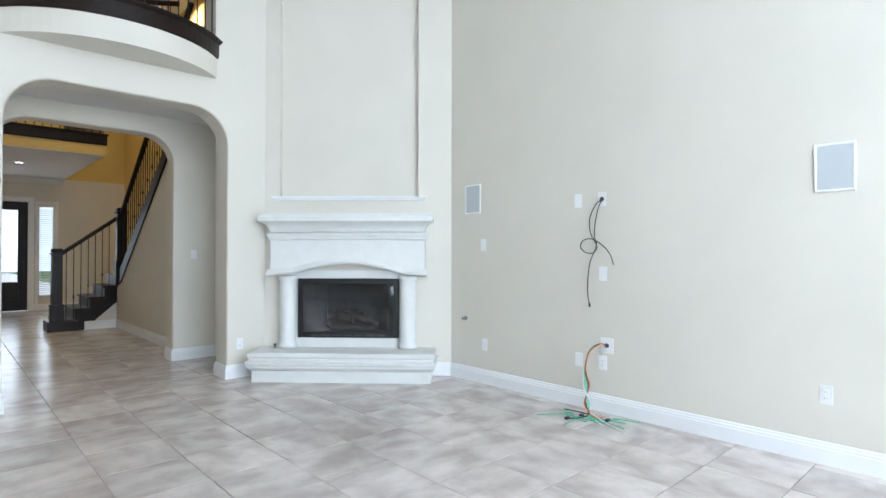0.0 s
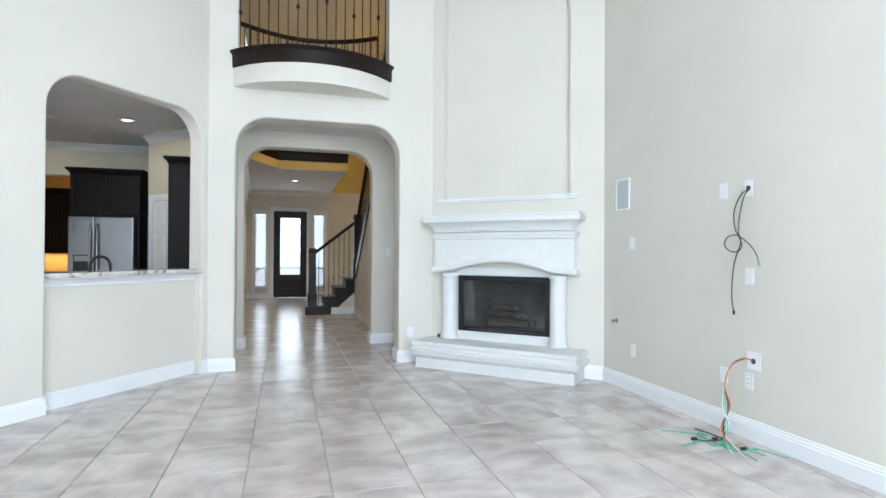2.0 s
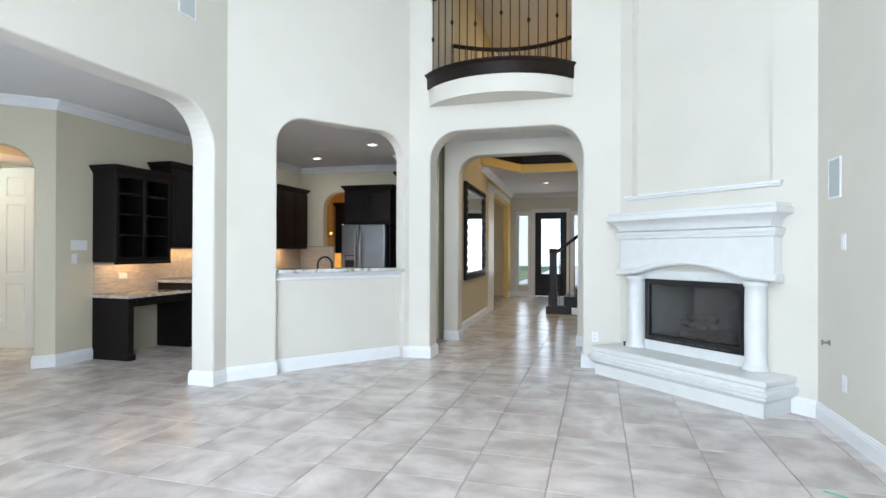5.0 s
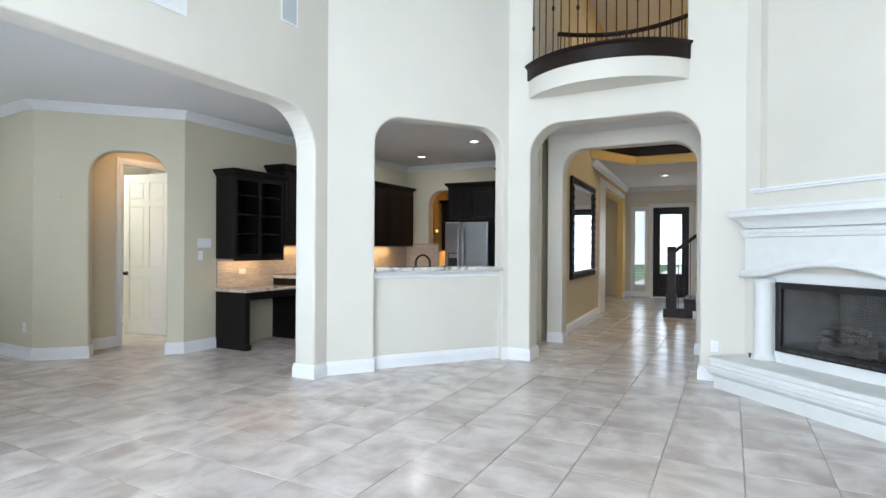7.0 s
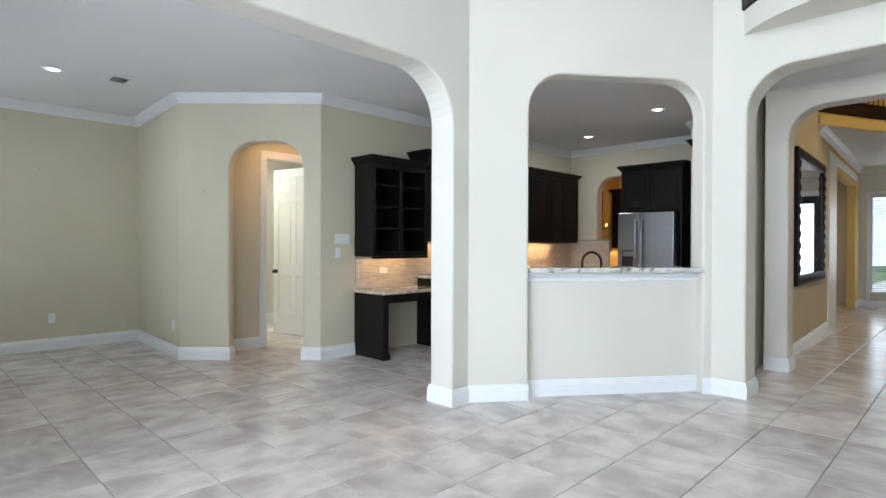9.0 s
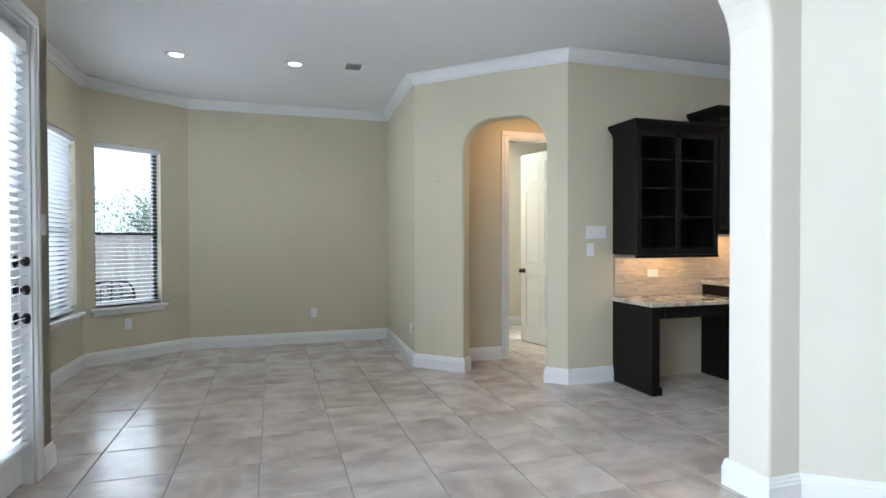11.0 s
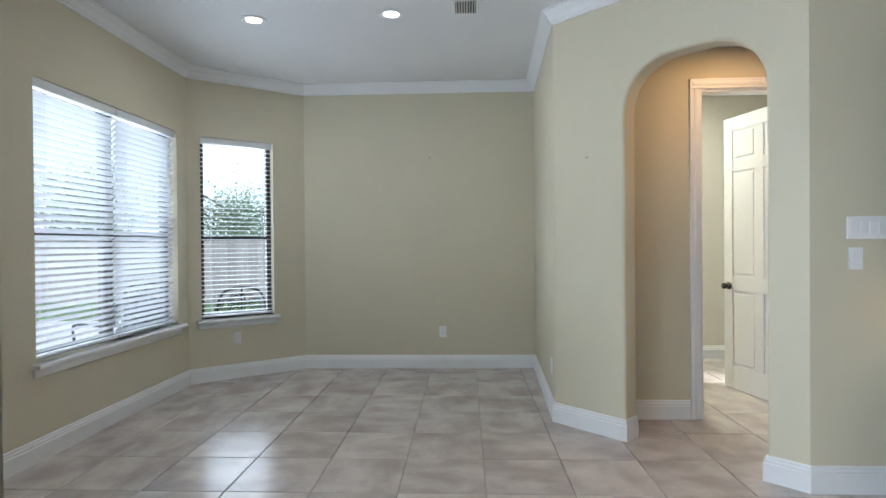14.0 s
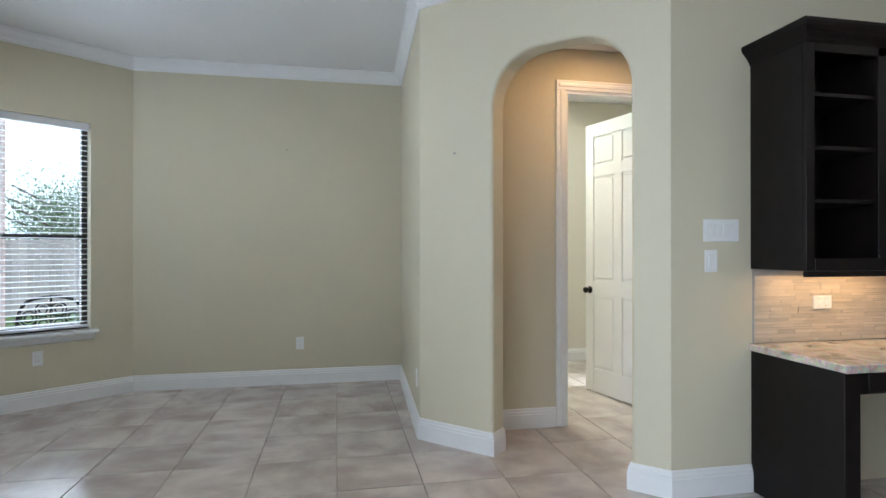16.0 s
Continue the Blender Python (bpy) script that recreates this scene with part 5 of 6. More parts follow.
BULB = glowing("amber_bulb", (1.0, 0.66, 0.12), 2.2)
sconce = thing("pantry_lamp", Matrix.Translation((-3.30, 9.75, 1.63)), "small bronze hanging lamp with two lit amber bulbs", "lamp")
part("stem", tube(bmesh.new(), [(0, 0, 0.0), (0, 0, LOW - 1.60)], 0.006, 8), BRONZE, sconce)
part("crossbar", tube(bmesh.new(), spline([(-0.08, 0, 0.06), (-0.04, 0, 0.01), (0, 0, 0.0), (0.04, 0, 0.0), (0.08, 0, 0.03)], 5), 0.007, 8), BRONZE, sconce)
for bx, bz in ((-0.08, 0.07), (0.08, 0.04)):
    part("bulb", lathe(bmesh.new(), [(0.010, 0.0), (0.022, 0.015), (0.027, 0.032), (0.022, 0.05), (0.008, 0.062)], 14, Matrix.Translation((bx, 0, bz))), BULB, sconce, "glowing amber bulb", True)

# raised bar top, trim, sink counter and faucet
bar = thing("bar_top", mB @ Matrix.Translation((0.8825, 0.1, 1.07)), "speckled granite bar top with white apron trim", "countertop")
part("slab", boxed(-0.80, -0.13, 0.008, 0.785, 0.30, 0.048, 0.006, 2), GRANITE, bar, "speckled grey and white granite slab")
bm2 = boxed(-0.80, 0.012, -0.07, 0.785, 0.17, 0.007)
part("cap_rail", bm2, TRIM, bar)
bm = bmesh.new()
prof = [(0.012, -0.075), (0.004, -0.075), (-0.008, -0.066), (-0.008, -0.045), (-0.03, -0.018), (-0.05, -0.008), (-0.05, 0.006), (0.012, 0.006)]
rings = [[bm.verts.new((x, y, z)) for y, z in prof] for x in (-0.80, 0.785)]
for i in range(len(prof)):
    bm.faces.new((rings[0][i], rings[0][(i + 1) % len(prof)], rings[1][(i + 1) % len(prof)], rings[1][i]))
bm.faces.new(rings[0]), bm.faces.new(rings[1][::-1])
bmesh.ops.recalc_face_normals(bm, faces=bm.faces)
part("apron_moulding", bm, TRIM, bar, "white apron moulding")
sink = thing("sink_counter", mB @ Matrix.Translation((0.8825, 0.30, 0)), "sink counter behind the raised bar", "cabinet")
part("body", boxed(-0.72, 0.005, 0.0, 0.72, 0.60, 0.875), DARK_WOOD, sink)
part("countertop", boxed(-0.72, 0.005, 0.876, 0.72, 0.64, 0.915, 0.005), GRANITE_WARM, sink)
fa = thing("faucet", Matrix.Translation((-0.86, 4.86, 0.915)), "dark bronze gooseneck kitchen faucet", "faucet")
part("base", lathe(bmesh.new(), [(0.032, 0), (0.032, 0.01), (0.022, 0.02), (0.018, 0.06), (0.014, 0.08)], 16), BRONZE, fa, smooth=True)
d = Vector((0.80, 0.60, 0))
pts = [(0, 0, 0.05), (0, 0, 0.22)] + [(d.x * 0.085 * (1 - math.cos(a)), d.y * 0.085 * (1 - math.cos(a)), 0.24 + 0.095 * math.sin(a)) for a in [math.pi * k / 10 for k in range(11)]] + [(d.x * 0.17, d.y * 0.17, 0.17)]
part("spout", tube(bmesh.new(), spline(pts, 3), 0.0125, 10), BRONZE, fa, smooth=True)
part("spray_head", lathe(bmesh.new(), [(0.014, 0.11), (0.018, 0.12), (0.017, 0.18), (0.013, 0.19)], 12, Matrix.Translation((d.x * 0.17, d.y * 0.17, 0))), BRONZE, fa, smooth=True)
part("lever", tube(bmesh.new(), [(0, 0, 0.07), (-0.06, -0.03, 0.1)], 0.007, 8), BRONZE, fa, smooth=True)
plate((-3.58, KN_Y), AR, -3.58, 4.70, 0.995, "outlet", "white outlet on the mosaic backsplash", 0.117, 0.073).location.x += 0.015
plate((-3.58, KN_Y), AR, -3.58, 6.15, 1.1, "outlet", "white outlet on the mosaic backsplash", 0.117, 0.073).location.x += 0.015

nail = tagged(link("wall_nail", lathe(bmesh.new(), [(0.004, 0), (0.004, 0.012), (0.007, 0.013), (0.007, 0.015)], 8), STEEL), "small steel nail sticking out of the tan wall", "nail")
nail.matrix_world = pose(-6.44, 1.642, 2.232, 0, 90, 0)
nail2 = copy_thing(nail, pose(-4.508, 2.868, 1.905, 0, 90, -45))

# ---- foyer ----
casing("door_frame_front", *FD, FX - 1.48, FX - 0.53, 2.5, "white moulded frame of the front door", wd=0.09, depth=0.16)
mFD, _ = frame_of(*FD)
fdoor = thing("front_door", mFD @ Matrix.Translation((FX - 1.465, 0.04, 0)), "dark wood front door with a tall glass light", "door")
W = 0.92
for x0, z0, x1, z1 in ((0, 0.01, 0.165, 2.48), (W - 0.165, 0.01, W, 2.48)):
    part("stile", boxed(x0, 0, z0, x1, 0.045, z1, 0.004), STAIR_WOOD, fdoor)
part("rail", boxed(0.165, 0, 0.01, W - 0.165, 0.045, 0.26, 0.004), STAIR_WOOD, fdoor)
part("rail", boxed(0.165, 0, 0.53, W - 0.165, 0.045, 0.64, 0.004), STAIR_WOOD, fdoor)
part("rail", boxed(0.165, 0, 2.31, W - 0.165, 0.045, 2.48, 0.004), STAIR_WOOD, fdoor)
part("panel", boxed(0.165, 0.012, 0.26, W - 0.165, 0.035, 0.53, 0.006), STAIR_WOOD, fdoor)
part("pane", boxed(0.165, 0.02, 0.64, W - 0.165, 0.025, 2.31), GLASS, fdoor, "clear glass light").visible_shadow = False
bm = bmesh.new()
for x0, z0, x1, z1 in ((0.165, 0.64, 0.185, 2.31), (W - 0.185, 0.64, W - 0.165, 2.31), (0.185, 0.64, W - 0.185, 0.66), (0.185, 2.29, W - 0.185, 2.31)):
    box(bm, x0, -0.006, z0, x1, 0.02, z1)
part("glass_bead", bm, STAIR_WOOD, fdoor)
part("handle_set", tube(bmesh.new(), spline([(0.08, 0, 1.12), (0.08, -0.05, 1.1), (0.08, -0.055, 0.98), (0.08, 0, 0.93)], 5), 0.01, 8), BRONZE, fdoor)
for a, b in SIDES:
    sl = thing("sidelight_window", mFD @ Matrix.Translation(((a + b) / 2, 0.05, 0.3)), "narrow white framed sidelight window", "window", "sidelights of the front door")
    hw = (b - a) / 2
    bm = bmesh.new()
    for x0, z0, x1, z1 in ((-hw, 0, -hw + 0.03, 2.14), (hw - 0.03, 0, hw, 2.14), (-hw + 0.03, 0, hw - 0.03, 0.03), (-hw + 0.03, 2.11, hw - 0.03, 2.14)):
        box(bm, x0, 0, z0, x1, 0.05, z1)
    part("window_frame", bm, TRIM, sl)
    part("pane", boxed(-hw + 0.03, 0.02, 0.03, hw - 0.03, 0.024, 2.11), GLASS, sl).visible_shadow = False
    casing("sidelight_frame", *FD, a, b, 2.45, "white casing of the sidelight", wd=0.06, depth=0.02)
    blind(*FD, a + 0.005, b - 0.005, 0.31, 2.44, -14, 0.02, "narrow white blind in the sidelight")

# mirror with an ornate dark frame
mMi, _ = frame_of(FM, FN)
mir = thing("wall_mirror", mMi @ Matrix.Translation((10.7 - 8.99, -0.002, 0.83)), "large mirror in an ornate dark carved frame", "mirror")
hw, hh, fwid = 1.05, 1.68, 0.13
part("mirror_glass", boxed(-hw + fwid, -0.02, fwid, hw - fwid, -0.005, hh - fwid), MIRROR, mir, "bright mirror glass")
for x0, z0, x1, z1 in ((-hw, 0, -hw + fwid, hh), (hw - fwid, 0, hw, hh), (-hw + fwid, 0, hw - fwid, fwid), (-hw + fwid, hh - fwid, hw - fwid, hh)):
    bm = boxed(x0, -0.05, z0, x1, 0, z1, 0.015, 2)
    part("frame_rail", bm, STAIR_WOOD, mir)
bm = bmesh.new()
for k in range(15):
    for z in (0.07, hh - 0.07):
        x = -hw + 0.08 + k * (2 * hw - 0.16) / 14
        lathe(bm, [(0.012, -0.0), (0.05, 0.004), (0.045, 0.012), (0.015, 0.018)], 8, pose(x, -0.048, z, 90, 0, 0))
for k in range(1, 11):
    for x in (-hw + 0.07, hw - 0.07):
        z = 0.07 + k * (hh - 0.14) / 11
        lathe(bm, [(0.012, -0.0), (0.05, 0.004), (0.045, 0.012), (0.015, 0.018)], 8, pose(x, -0.048, z, 90, 0, 0))
part("carving", bm, STAIR_WOOD, mir, "carved rosettes")
# white column casing at the dining opening
structure("trim_dining_casing", boxed(-0.02, 10.72, 0, 0.065, 11.31, 2.7, 0.006), TRIM, "white casing of the dining opening", category="trim")
mDi, _ = frame_of(FF, FM)
bm = boxed(0.6, -0.03, 2.7, 4.66, 0.03, 2.82, 0.006)
bmesh.ops.transform(bm, matrix=mDi, verts=bm.verts)
structure("trim_dining_head", bm, TRIM, "white head casing of the dining opening", category="trim")

# gallery edge over the foyer: gold face, dark band, balusters
EDGE = [(0.09, 9.7), (0.70, 11.05), (2.12, 11.05), (2.12, 15.3)]
trim("gallery_face", [(0, 0), (0.02, 0), (0.02, 0.175), (0, 0.175)], EDGE[::-1], 3.06, YELLOW_PAINT, "gold painted gallery edge")
gal = thing("gallery_railing", Matrix.Translation((1.0, 11.05, 3.235)), "dark wood gallery band with iron balusters", "railing")
bm = sweep(bmesh.new(), [(-0.1, 0), (0.03, 0), (0.04, 0.02), (0.04, 0.16), (0.06, 0.18), (0.06, 0.2), (-0.1, 0.2)], [(x - 1.0, y - 11.05) for x, y in EDGE[::-1]], 0)
part("wood_band", bm, STAIR_WOOD, gal)
bm = sweep(bmesh.new(), [(-0.06, 1.1), (0.0, 1.1), (0.0, 1.15), (-0.06, 1.15)], [(x - 1.0, y - 11.05) for x, y in EDGE[::-1]], 0)
part("handrail", bm, STAIR_WOOD, gal)
for a, b in zip(EDGE, EDGE[1:]):
    va, vb = Vector(a), Vector(b)
    n = int((vb - va).length / 0.11)
    for k in range(n):
        p = va.lerp(vb, (k + 0.5) / n)
        part("baluster", lathe(bmesh.new(), [(0.007, 0.2), (0.007, 1.1)], 6, Matrix.Translation((p.x - 1.0, p.y - 11.05 + 0.04, 0))), IRON, gal)
# second railing across the gallery, behind the balcony
gal2 = thing("inner_gallery_railing", Matrix.Translation((1.18, 7.05, 3.42)), "curved dark wood gallery railing with iron balusters", "railing")
bm = bmesh.new()
pts = []
for k in range(25):
    u = -1 + 2 * k / 24
    pts.append((u * 0.95, -0.06 + 0.38 * (1 - u * u), 0))
part("handrail", tube(bmesh.new(), [(x, y, 1.0) for x, y, z in pts], 0.032, 8), STAIR_WOOD, gal2)
part("shoe_rail", tube(bmesh.new(), [(x, y, 0.02) for x, y, z in pts], 0.025, 6), STAIR_WOOD, gal2)
for k in range(0, 25):
    x, y, z = pts[k]
    part("baluster", lathe(bmesh.new(), [(0.0065, 0.03), (0.0065, 0.98)], 6, Matrix.Translation((x, y, 0))), IRON, gal2)
structure("floor_gallery", boxed(0.0, HALL_Y + 0.3, 3.424, 3.40, 7.45, 3.46), STAIR_WOOD, "dark wood gallery floor", category="floor")

# stairs: a short flight from the newel, a landing, then a flight along the wall towards the room
RISE, RUN = 0.185, 0.26
st = thing("staircase", Matrix.Translation((1.47, 10.87, 0)), "dark wood staircase with iron balusters and cream side wall", "staircase")
O = Vector((1.62, 10.6, 0))


def st_part(name, bm, mat, label="", smooth=False):
    bmesh.ops.transform(bm, matrix=Matrix.Translation(-O), verts=bm.verts)
    return part(name, bm, mat, st, label, smooth)


X0 = 1.60
for k in range(4):
    x = X0 + k * 0.22
    st_part("tread", boxed(x - 0.03, 10.56, (k + 1) * RISE - 0.04, x + 0.24, 11.6, (k + 1) * RISE, 0.006), STAIR_WOOD)
    st_part("riser", boxed(x, 10.62, k * RISE, x + 0.02, 11.6, (k + 1) * RISE - 0.04), STAIR_WOOD)
o = [(X0 - 0.02, 0.0)]
for k in range(4):
    o += [(X0 + k * 0.22 - 0.005, (k + 1) * RISE - 0.042), (X0 + (k + 1) * 0.22 - 0.005, (k + 1) * RISE - 0.042)]
o += [(2.50, 4 * RISE + 0.14), (2.50, 0.50), (1.95, 0.0)]
st_part("stringer", prism(bmesh.new(), o, 0.04, Matrix.Translation((0, 10.585, 0))), STAIR_WOOD)
st_part("landing", boxed(2.48, 10.3, 4 * RISE, 3.54, 11.6, 5 * RISE), STAIR_WOOD)
bm = prism(bmesh.new(), [(1.95, 0.0), (2.47, 0.47), (2.47, 0.0)], 0.03, Matrix.Translation((0, 10.60, 0)))
st_part("under_stair_wall", bm, PAINT, "cream wall under the stairs")
N2 = 13
for k in range(N2):
    y = 10.3 - k * RUN
    z = (5 + k + 1) * RISE
    st_part("tread", boxed(2.44, y - RUN - 0.02, z - 0.04, 3.54, y + 0.02, z, 0.005), STAIR_WOOD)
    st_part("riser", boxed(2.48, y - 0.02, z - RISE, 3.54, y, z - 0.04), TRIM, "white riser")
# closed side wall under the second flight, facing the hall
o = [(6.92, 0.0), (10.6, 0.0), (10.6, 0.72), (10.3, 0.80)]
zz = lambda y: 5 * RISE + (10.3 - y) / RUN * RISE
o += [(6.92, zz(6.92) - 0.12)]
bm = bmesh.new()
a = [bm.verts.new((2.45, y, z)) for y, z in o]
b = [bm.verts.new((2.53, y, z)) for y, z in o]
bm.faces.new(a), bm.faces.new(b[::-1])
for i in range(len(o)):
    bm.faces.new((a[i - 1], b[i - 1], b[i], a[i]))
bmesh.ops.recalc_face_normals(bm, faces=bm.faces)
st_part("side_wall", bm, PAINT, "cream side wall under the stairs")
trim("baseboard", BASE, [(2.30, 7.165), (2.30, 10.86), (1.81, 10.86)], 0, TRIM, "white moulded baseboard")
# skirt board along the flight
bm = bmesh.new()
o = [(10.3, zz(10.3) - 0.14), (7.0, zz(7.0) - 0.14), (7.0, zz(7.0) + 0.1), (10.3, zz(10.3) + 0.1)]
a = [bm.verts.new((2.425, y, z)) for y, z in o]
b = [bm.verts.new((2.448, y, z)) for y, z in o]
bm.faces.new(a), bm.faces.new(b[::-1])
for i in range(4):
    bm.faces.new((a[i - 1], b[i - 1], b[i], a[i]))
bmesh.ops.recalc_face_normals(bm, faces=bm.faces)
st_part("skirt_board", bm, STAIR_WOOD)


def newel(x, y, z0, h):
    bm = boxed(x - 0.095, y - 0.095, z0, x + 0.095, y + 0.095, z0 + 0.45, 0.006)
    box(bm, x - 0.075, y - 0.075, z0 + 0.45, x + 0.075, y + 0.075, z0 + h - 0.1, 0.005)
    box(bm, x - 0.095, y - 0.095, z0 + h - 0.1, x + 0.095, y + 0.095, z0 + h - 0.07, 0.006)
    box(bm, x - 0.08, y - 0.08, z0 + h - 0.07, x + 0.08, y + 0.08, z0 + h, 0.02, 2)
    return bm


st_part("newel_post", newel(1.57, 10.66, 0, 1.39), STAIR_WOOD, "square dark wood newel post")
st_part("newel_post", newel(2.50, 10.58, 4 * RISE, 1.38), STAIR_WOOD, "square dark wood newel post")
st_part("base_block", boxed(1.43, 10.52, 0, 1.86, 11.0, 0.17, 0.006), STAIR_WOOD)


def rail_between(p, q):
    bm = bmesh.new()
    p, q = Vector(p), Vector(q)
    d = (q - p).normalized()
    s = d.cross(Vector((0, 0, 1))).normalized()
    u = s.cross(d)
    prof = [(-0.03, -0.03), (0.03, -0.03), (0.036, 0.0), (0.03, 0.025), (0, 0.035), (-0.03, 0.025), (-0.036, 0.0)]
    a = [bm.verts.new(p + s * x + u * z) for x, z in prof]
    b = [bm.verts.new(q + s * x + u * z) for x, z in prof]
    bm.faces.new(a), bm.faces.new(b[::-1])
    for i in range(len(prof)):
        bm.faces.new((a[i - 1], b[i - 1], b[i], a[i]))
    bmesh.ops.recalc_face_normals(bm, faces=bm.faces)
    return bm


st_part("handrail", rail_between((1.62, 10.66, 1.29), (2.46, 10.60, 1.95)), STAIR_WOOD)
st_part("handrail", rail_between((2.50, 10.52, 2.03), (2.50, 6.95, 2.03 + 3.57 / RUN * RISE)), STAIR_WOOD)
for k in range(8):
    x = X0 + 0.1 + k * 0.105
    z0 = RISE * (1 + min(3, int((x - X0) / 0.22)))
    z1 = 1.29 + (x - 1.62) * 0.78 - 0.02
    if k % 2:
        prof = [(0.007, z0), (0.007, z0 + 0.35), (0.018, z0 + 0.38), (0.007, z0 + 0.41), (0.007, z1)]
    else:
        prof = [(0.007, z0), (0.007, z1)]
    st_part("baluster", lathe(bmesh.new(), prof, 6, Matrix.Translation((x, 10.63, 0))), IRON)
for k in range(28):
    y = 10.42 - k * 0.125
    z0, z1 = zz(y) + 0.1, 1.95 + (10.52 - y) / RUN * RISE
    prof = [(0.007, z0), (0.007, z1)] if k % 2 else [(0.007, z0), (0.007, z0 + 0.42), (0.018, z0 + 0.45), (0.007, z0 + 0.48), (0.007, z1)]
    st_part("baluster", lathe(bmesh.new(), prof, 6, Matrix.Translation((2.50, y, 0))), IRON)
# Warm fill without fixtures, added to brighten the foyer, stairwell and gallery walls.
spot_glow("foyer_fill", 1.7, 9.4, 5.8, 20, (1.0, 0.78, 0.45), 0.6)
spot_glow("stair_fill", 3.0, 10.2, 5.8, 60, (1.0, 0.75, 0.42), 0.5)
spot_glow("gallery_fill", 1.2, 13.4, 5.8, 22, (1.0, 0.72, 0.38), 0.5)
spot_glow("passage_lamp", -4.25, 3.95, 2.72, 8.5, (1.0, 0.55, 0.22), 0.25)
spot_glow("laundry_lamp", -6.2, 3.7, 2.98, 48, (1.0, 0.95, 0.74), 0.4)
# Two more added fills, again with no fixture, for dining room and hall.
spot_glow("dining_fill", -1.0, 13.0, 3.0, 12, (1.0, 0.75, 0.4), 0.4)
spot_glow("hall_fill", 1.2, 6.3, 2.93, 2, (1.0, 0.9, 0.75), 0.15)

# ---- outdoors ----
HAZE = glowing("bright_overcast_haze", (0.88, 0.96, 1.0), 0.7)
GLARE = glowing("bright_street_haze", (0.95, 0.98, 1.0), 1.1)
structure("backdrop", boxed(-60, -60.2, -1, 60, -60, 40), HAZE, "bright overcast sky beyond the garden", category="sky")
structure("backdrop", boxed(-60.2, -60, -1, -60, 60, 40), HAZE, "bright overcast sky beyond the garden", category="sky")
structure("backdrop", boxed(-60, 60, -1, 60, 60.2, 40), GLARE, "bright overcast sky beyond the street", category="sky")
structure("ground", boxed(-400, -400, -0.35, 400, 400, -0.30), GRASS, "green lawn around the house", category="ground")
structure("patio_side", boxed(-11.0, -0.73, -0.298, -6.93, 2.5, -0.12), PATIO, "pale concrete patio slab", category="patio")
structure("patio", boxed(-11.0, -8.0, -0.298, 4.5, -0.73, -0.12), PATIO, "pale concrete patio slab", category="patio")
structure("walkway", boxed(-1.0, 15.57, -0.298, 3.6, 50, -0.02), PATIO, "pale concrete front walk", category="pavement")
# Unseen slab, added to keep direct sun from falling in at the front door.
structure("front_sun_shield", boxed(-3.0, 15.66, 3.1, 5.0, 18.2, 3.25), TRIM, "unseen white slab keeping sun off the front door", category="roof")
fence = thing("wood_fence", Matrix.Translation((-14, -6, -0.30)), "weathered cedar plank fence along the garden", "fence")
bm = boxed(-0.075, -0.010, 0.03, 0.075, 0.010, 1.85, 0.003)
pm = bpy.data.meshes.new("board")
bm.to_mesh(pm)
bm.free()
pm.materials.append(FENCE)
for k in range(84):
    o = new("board", pm)
    o.parent = fence
    o.matrix_local = pose(-2.0, -4.0 + k * 0.155, random.uniform(-0.02, 0.01), 0, 0, 90)
for k in range(100):
    o = new("board", pm)
    o.parent = fence
    o.matrix_local = pose(-2.0 + k * 0.155, -4.1, random.uniform(-0.02, 0.01), 0, 0, 0)
for z in (0.4, 1.5):
    part("fence_rail", boxed(-2.08, -4.0, z, -2.02, 9.0, z + 0.09), FENCE, fence)
    part("fence_rail", boxed(-2.0, -4.17, z, 13.5, -4.12, z + 0.09), FENCE, fence)
post = thing("porch_column", Matrix.Translation((-8.65, -2.18, -0.12)), "pinkish brick porch column", "column")
part("shaft", boxed(-0.2, -0.2, 0, 0.2, 0.2, 3.2, 0.01), BRICK, post)


def tree(x, y, h, spread, seed, label):
    rng = random.Random(seed)
    t = thing("garden_tree", Matrix.Translation((x, y, -0.30)), label, "tree", "trees behind the fence")
    bm = bmesh.new()
    rings = []
    for k in range(7):
        u = k / 6
        rings.append((Vector((0.1 * math.sin(u * 3 + seed), 0.08 * math.cos(u * 4), u * h * 0.7)), 0.14 * (1 - 0.7 * u)))
    for (p, r), (q, s) in zip(rings, rings[1:]):
        tube(bm, [p, q], (r + s) / 2, 7)
    for k in range(9):
        a = rng.uniform(0, 6.28)
        z = h * rng.uniform(0.35, 0.65)
        tube(bm, spline([(0, 0, z), (math.cos(a) * spread * 0.4, math.sin(a) * spread * 0.4, z + h * 0.12), (math.cos(a) * spread * 0.75, math.sin(a) * spread * 0.75, z + h * 0.2)], 3), 0.03, 5)
    part("trunk", bm, BARK, t)
    verts, faces = [], []
    for k in range(8000):
        c = Vector((rng.gauss(0, spread * 0.42), rng.gauss(0, spread * 0.42), h * 0.62 + rng.gauss(0, h * 0.15)))
        s = rng.uniform(0.03, 0.065)
        e = Euler((rng.uniform(0, 6), rng.uniform(0, 6), rng.uniform(0, 6))).to_matrix()
        i = len(verts)
        verts += [c + e @ Vector(v) * s for v in ((-1, 0, 0), (0, -0.45, 0.1), (1, 0, 0), (0, 0.45, 0.1))]
        faces.append((i, i + 1, i + 2, i + 3))
    me = bpy.data.meshes.new("crown")
    me.from_pydata(verts, [], faces)
    me.materials.append(LEAF)
    o = new("crown", me)
    o.parent = t
    return t


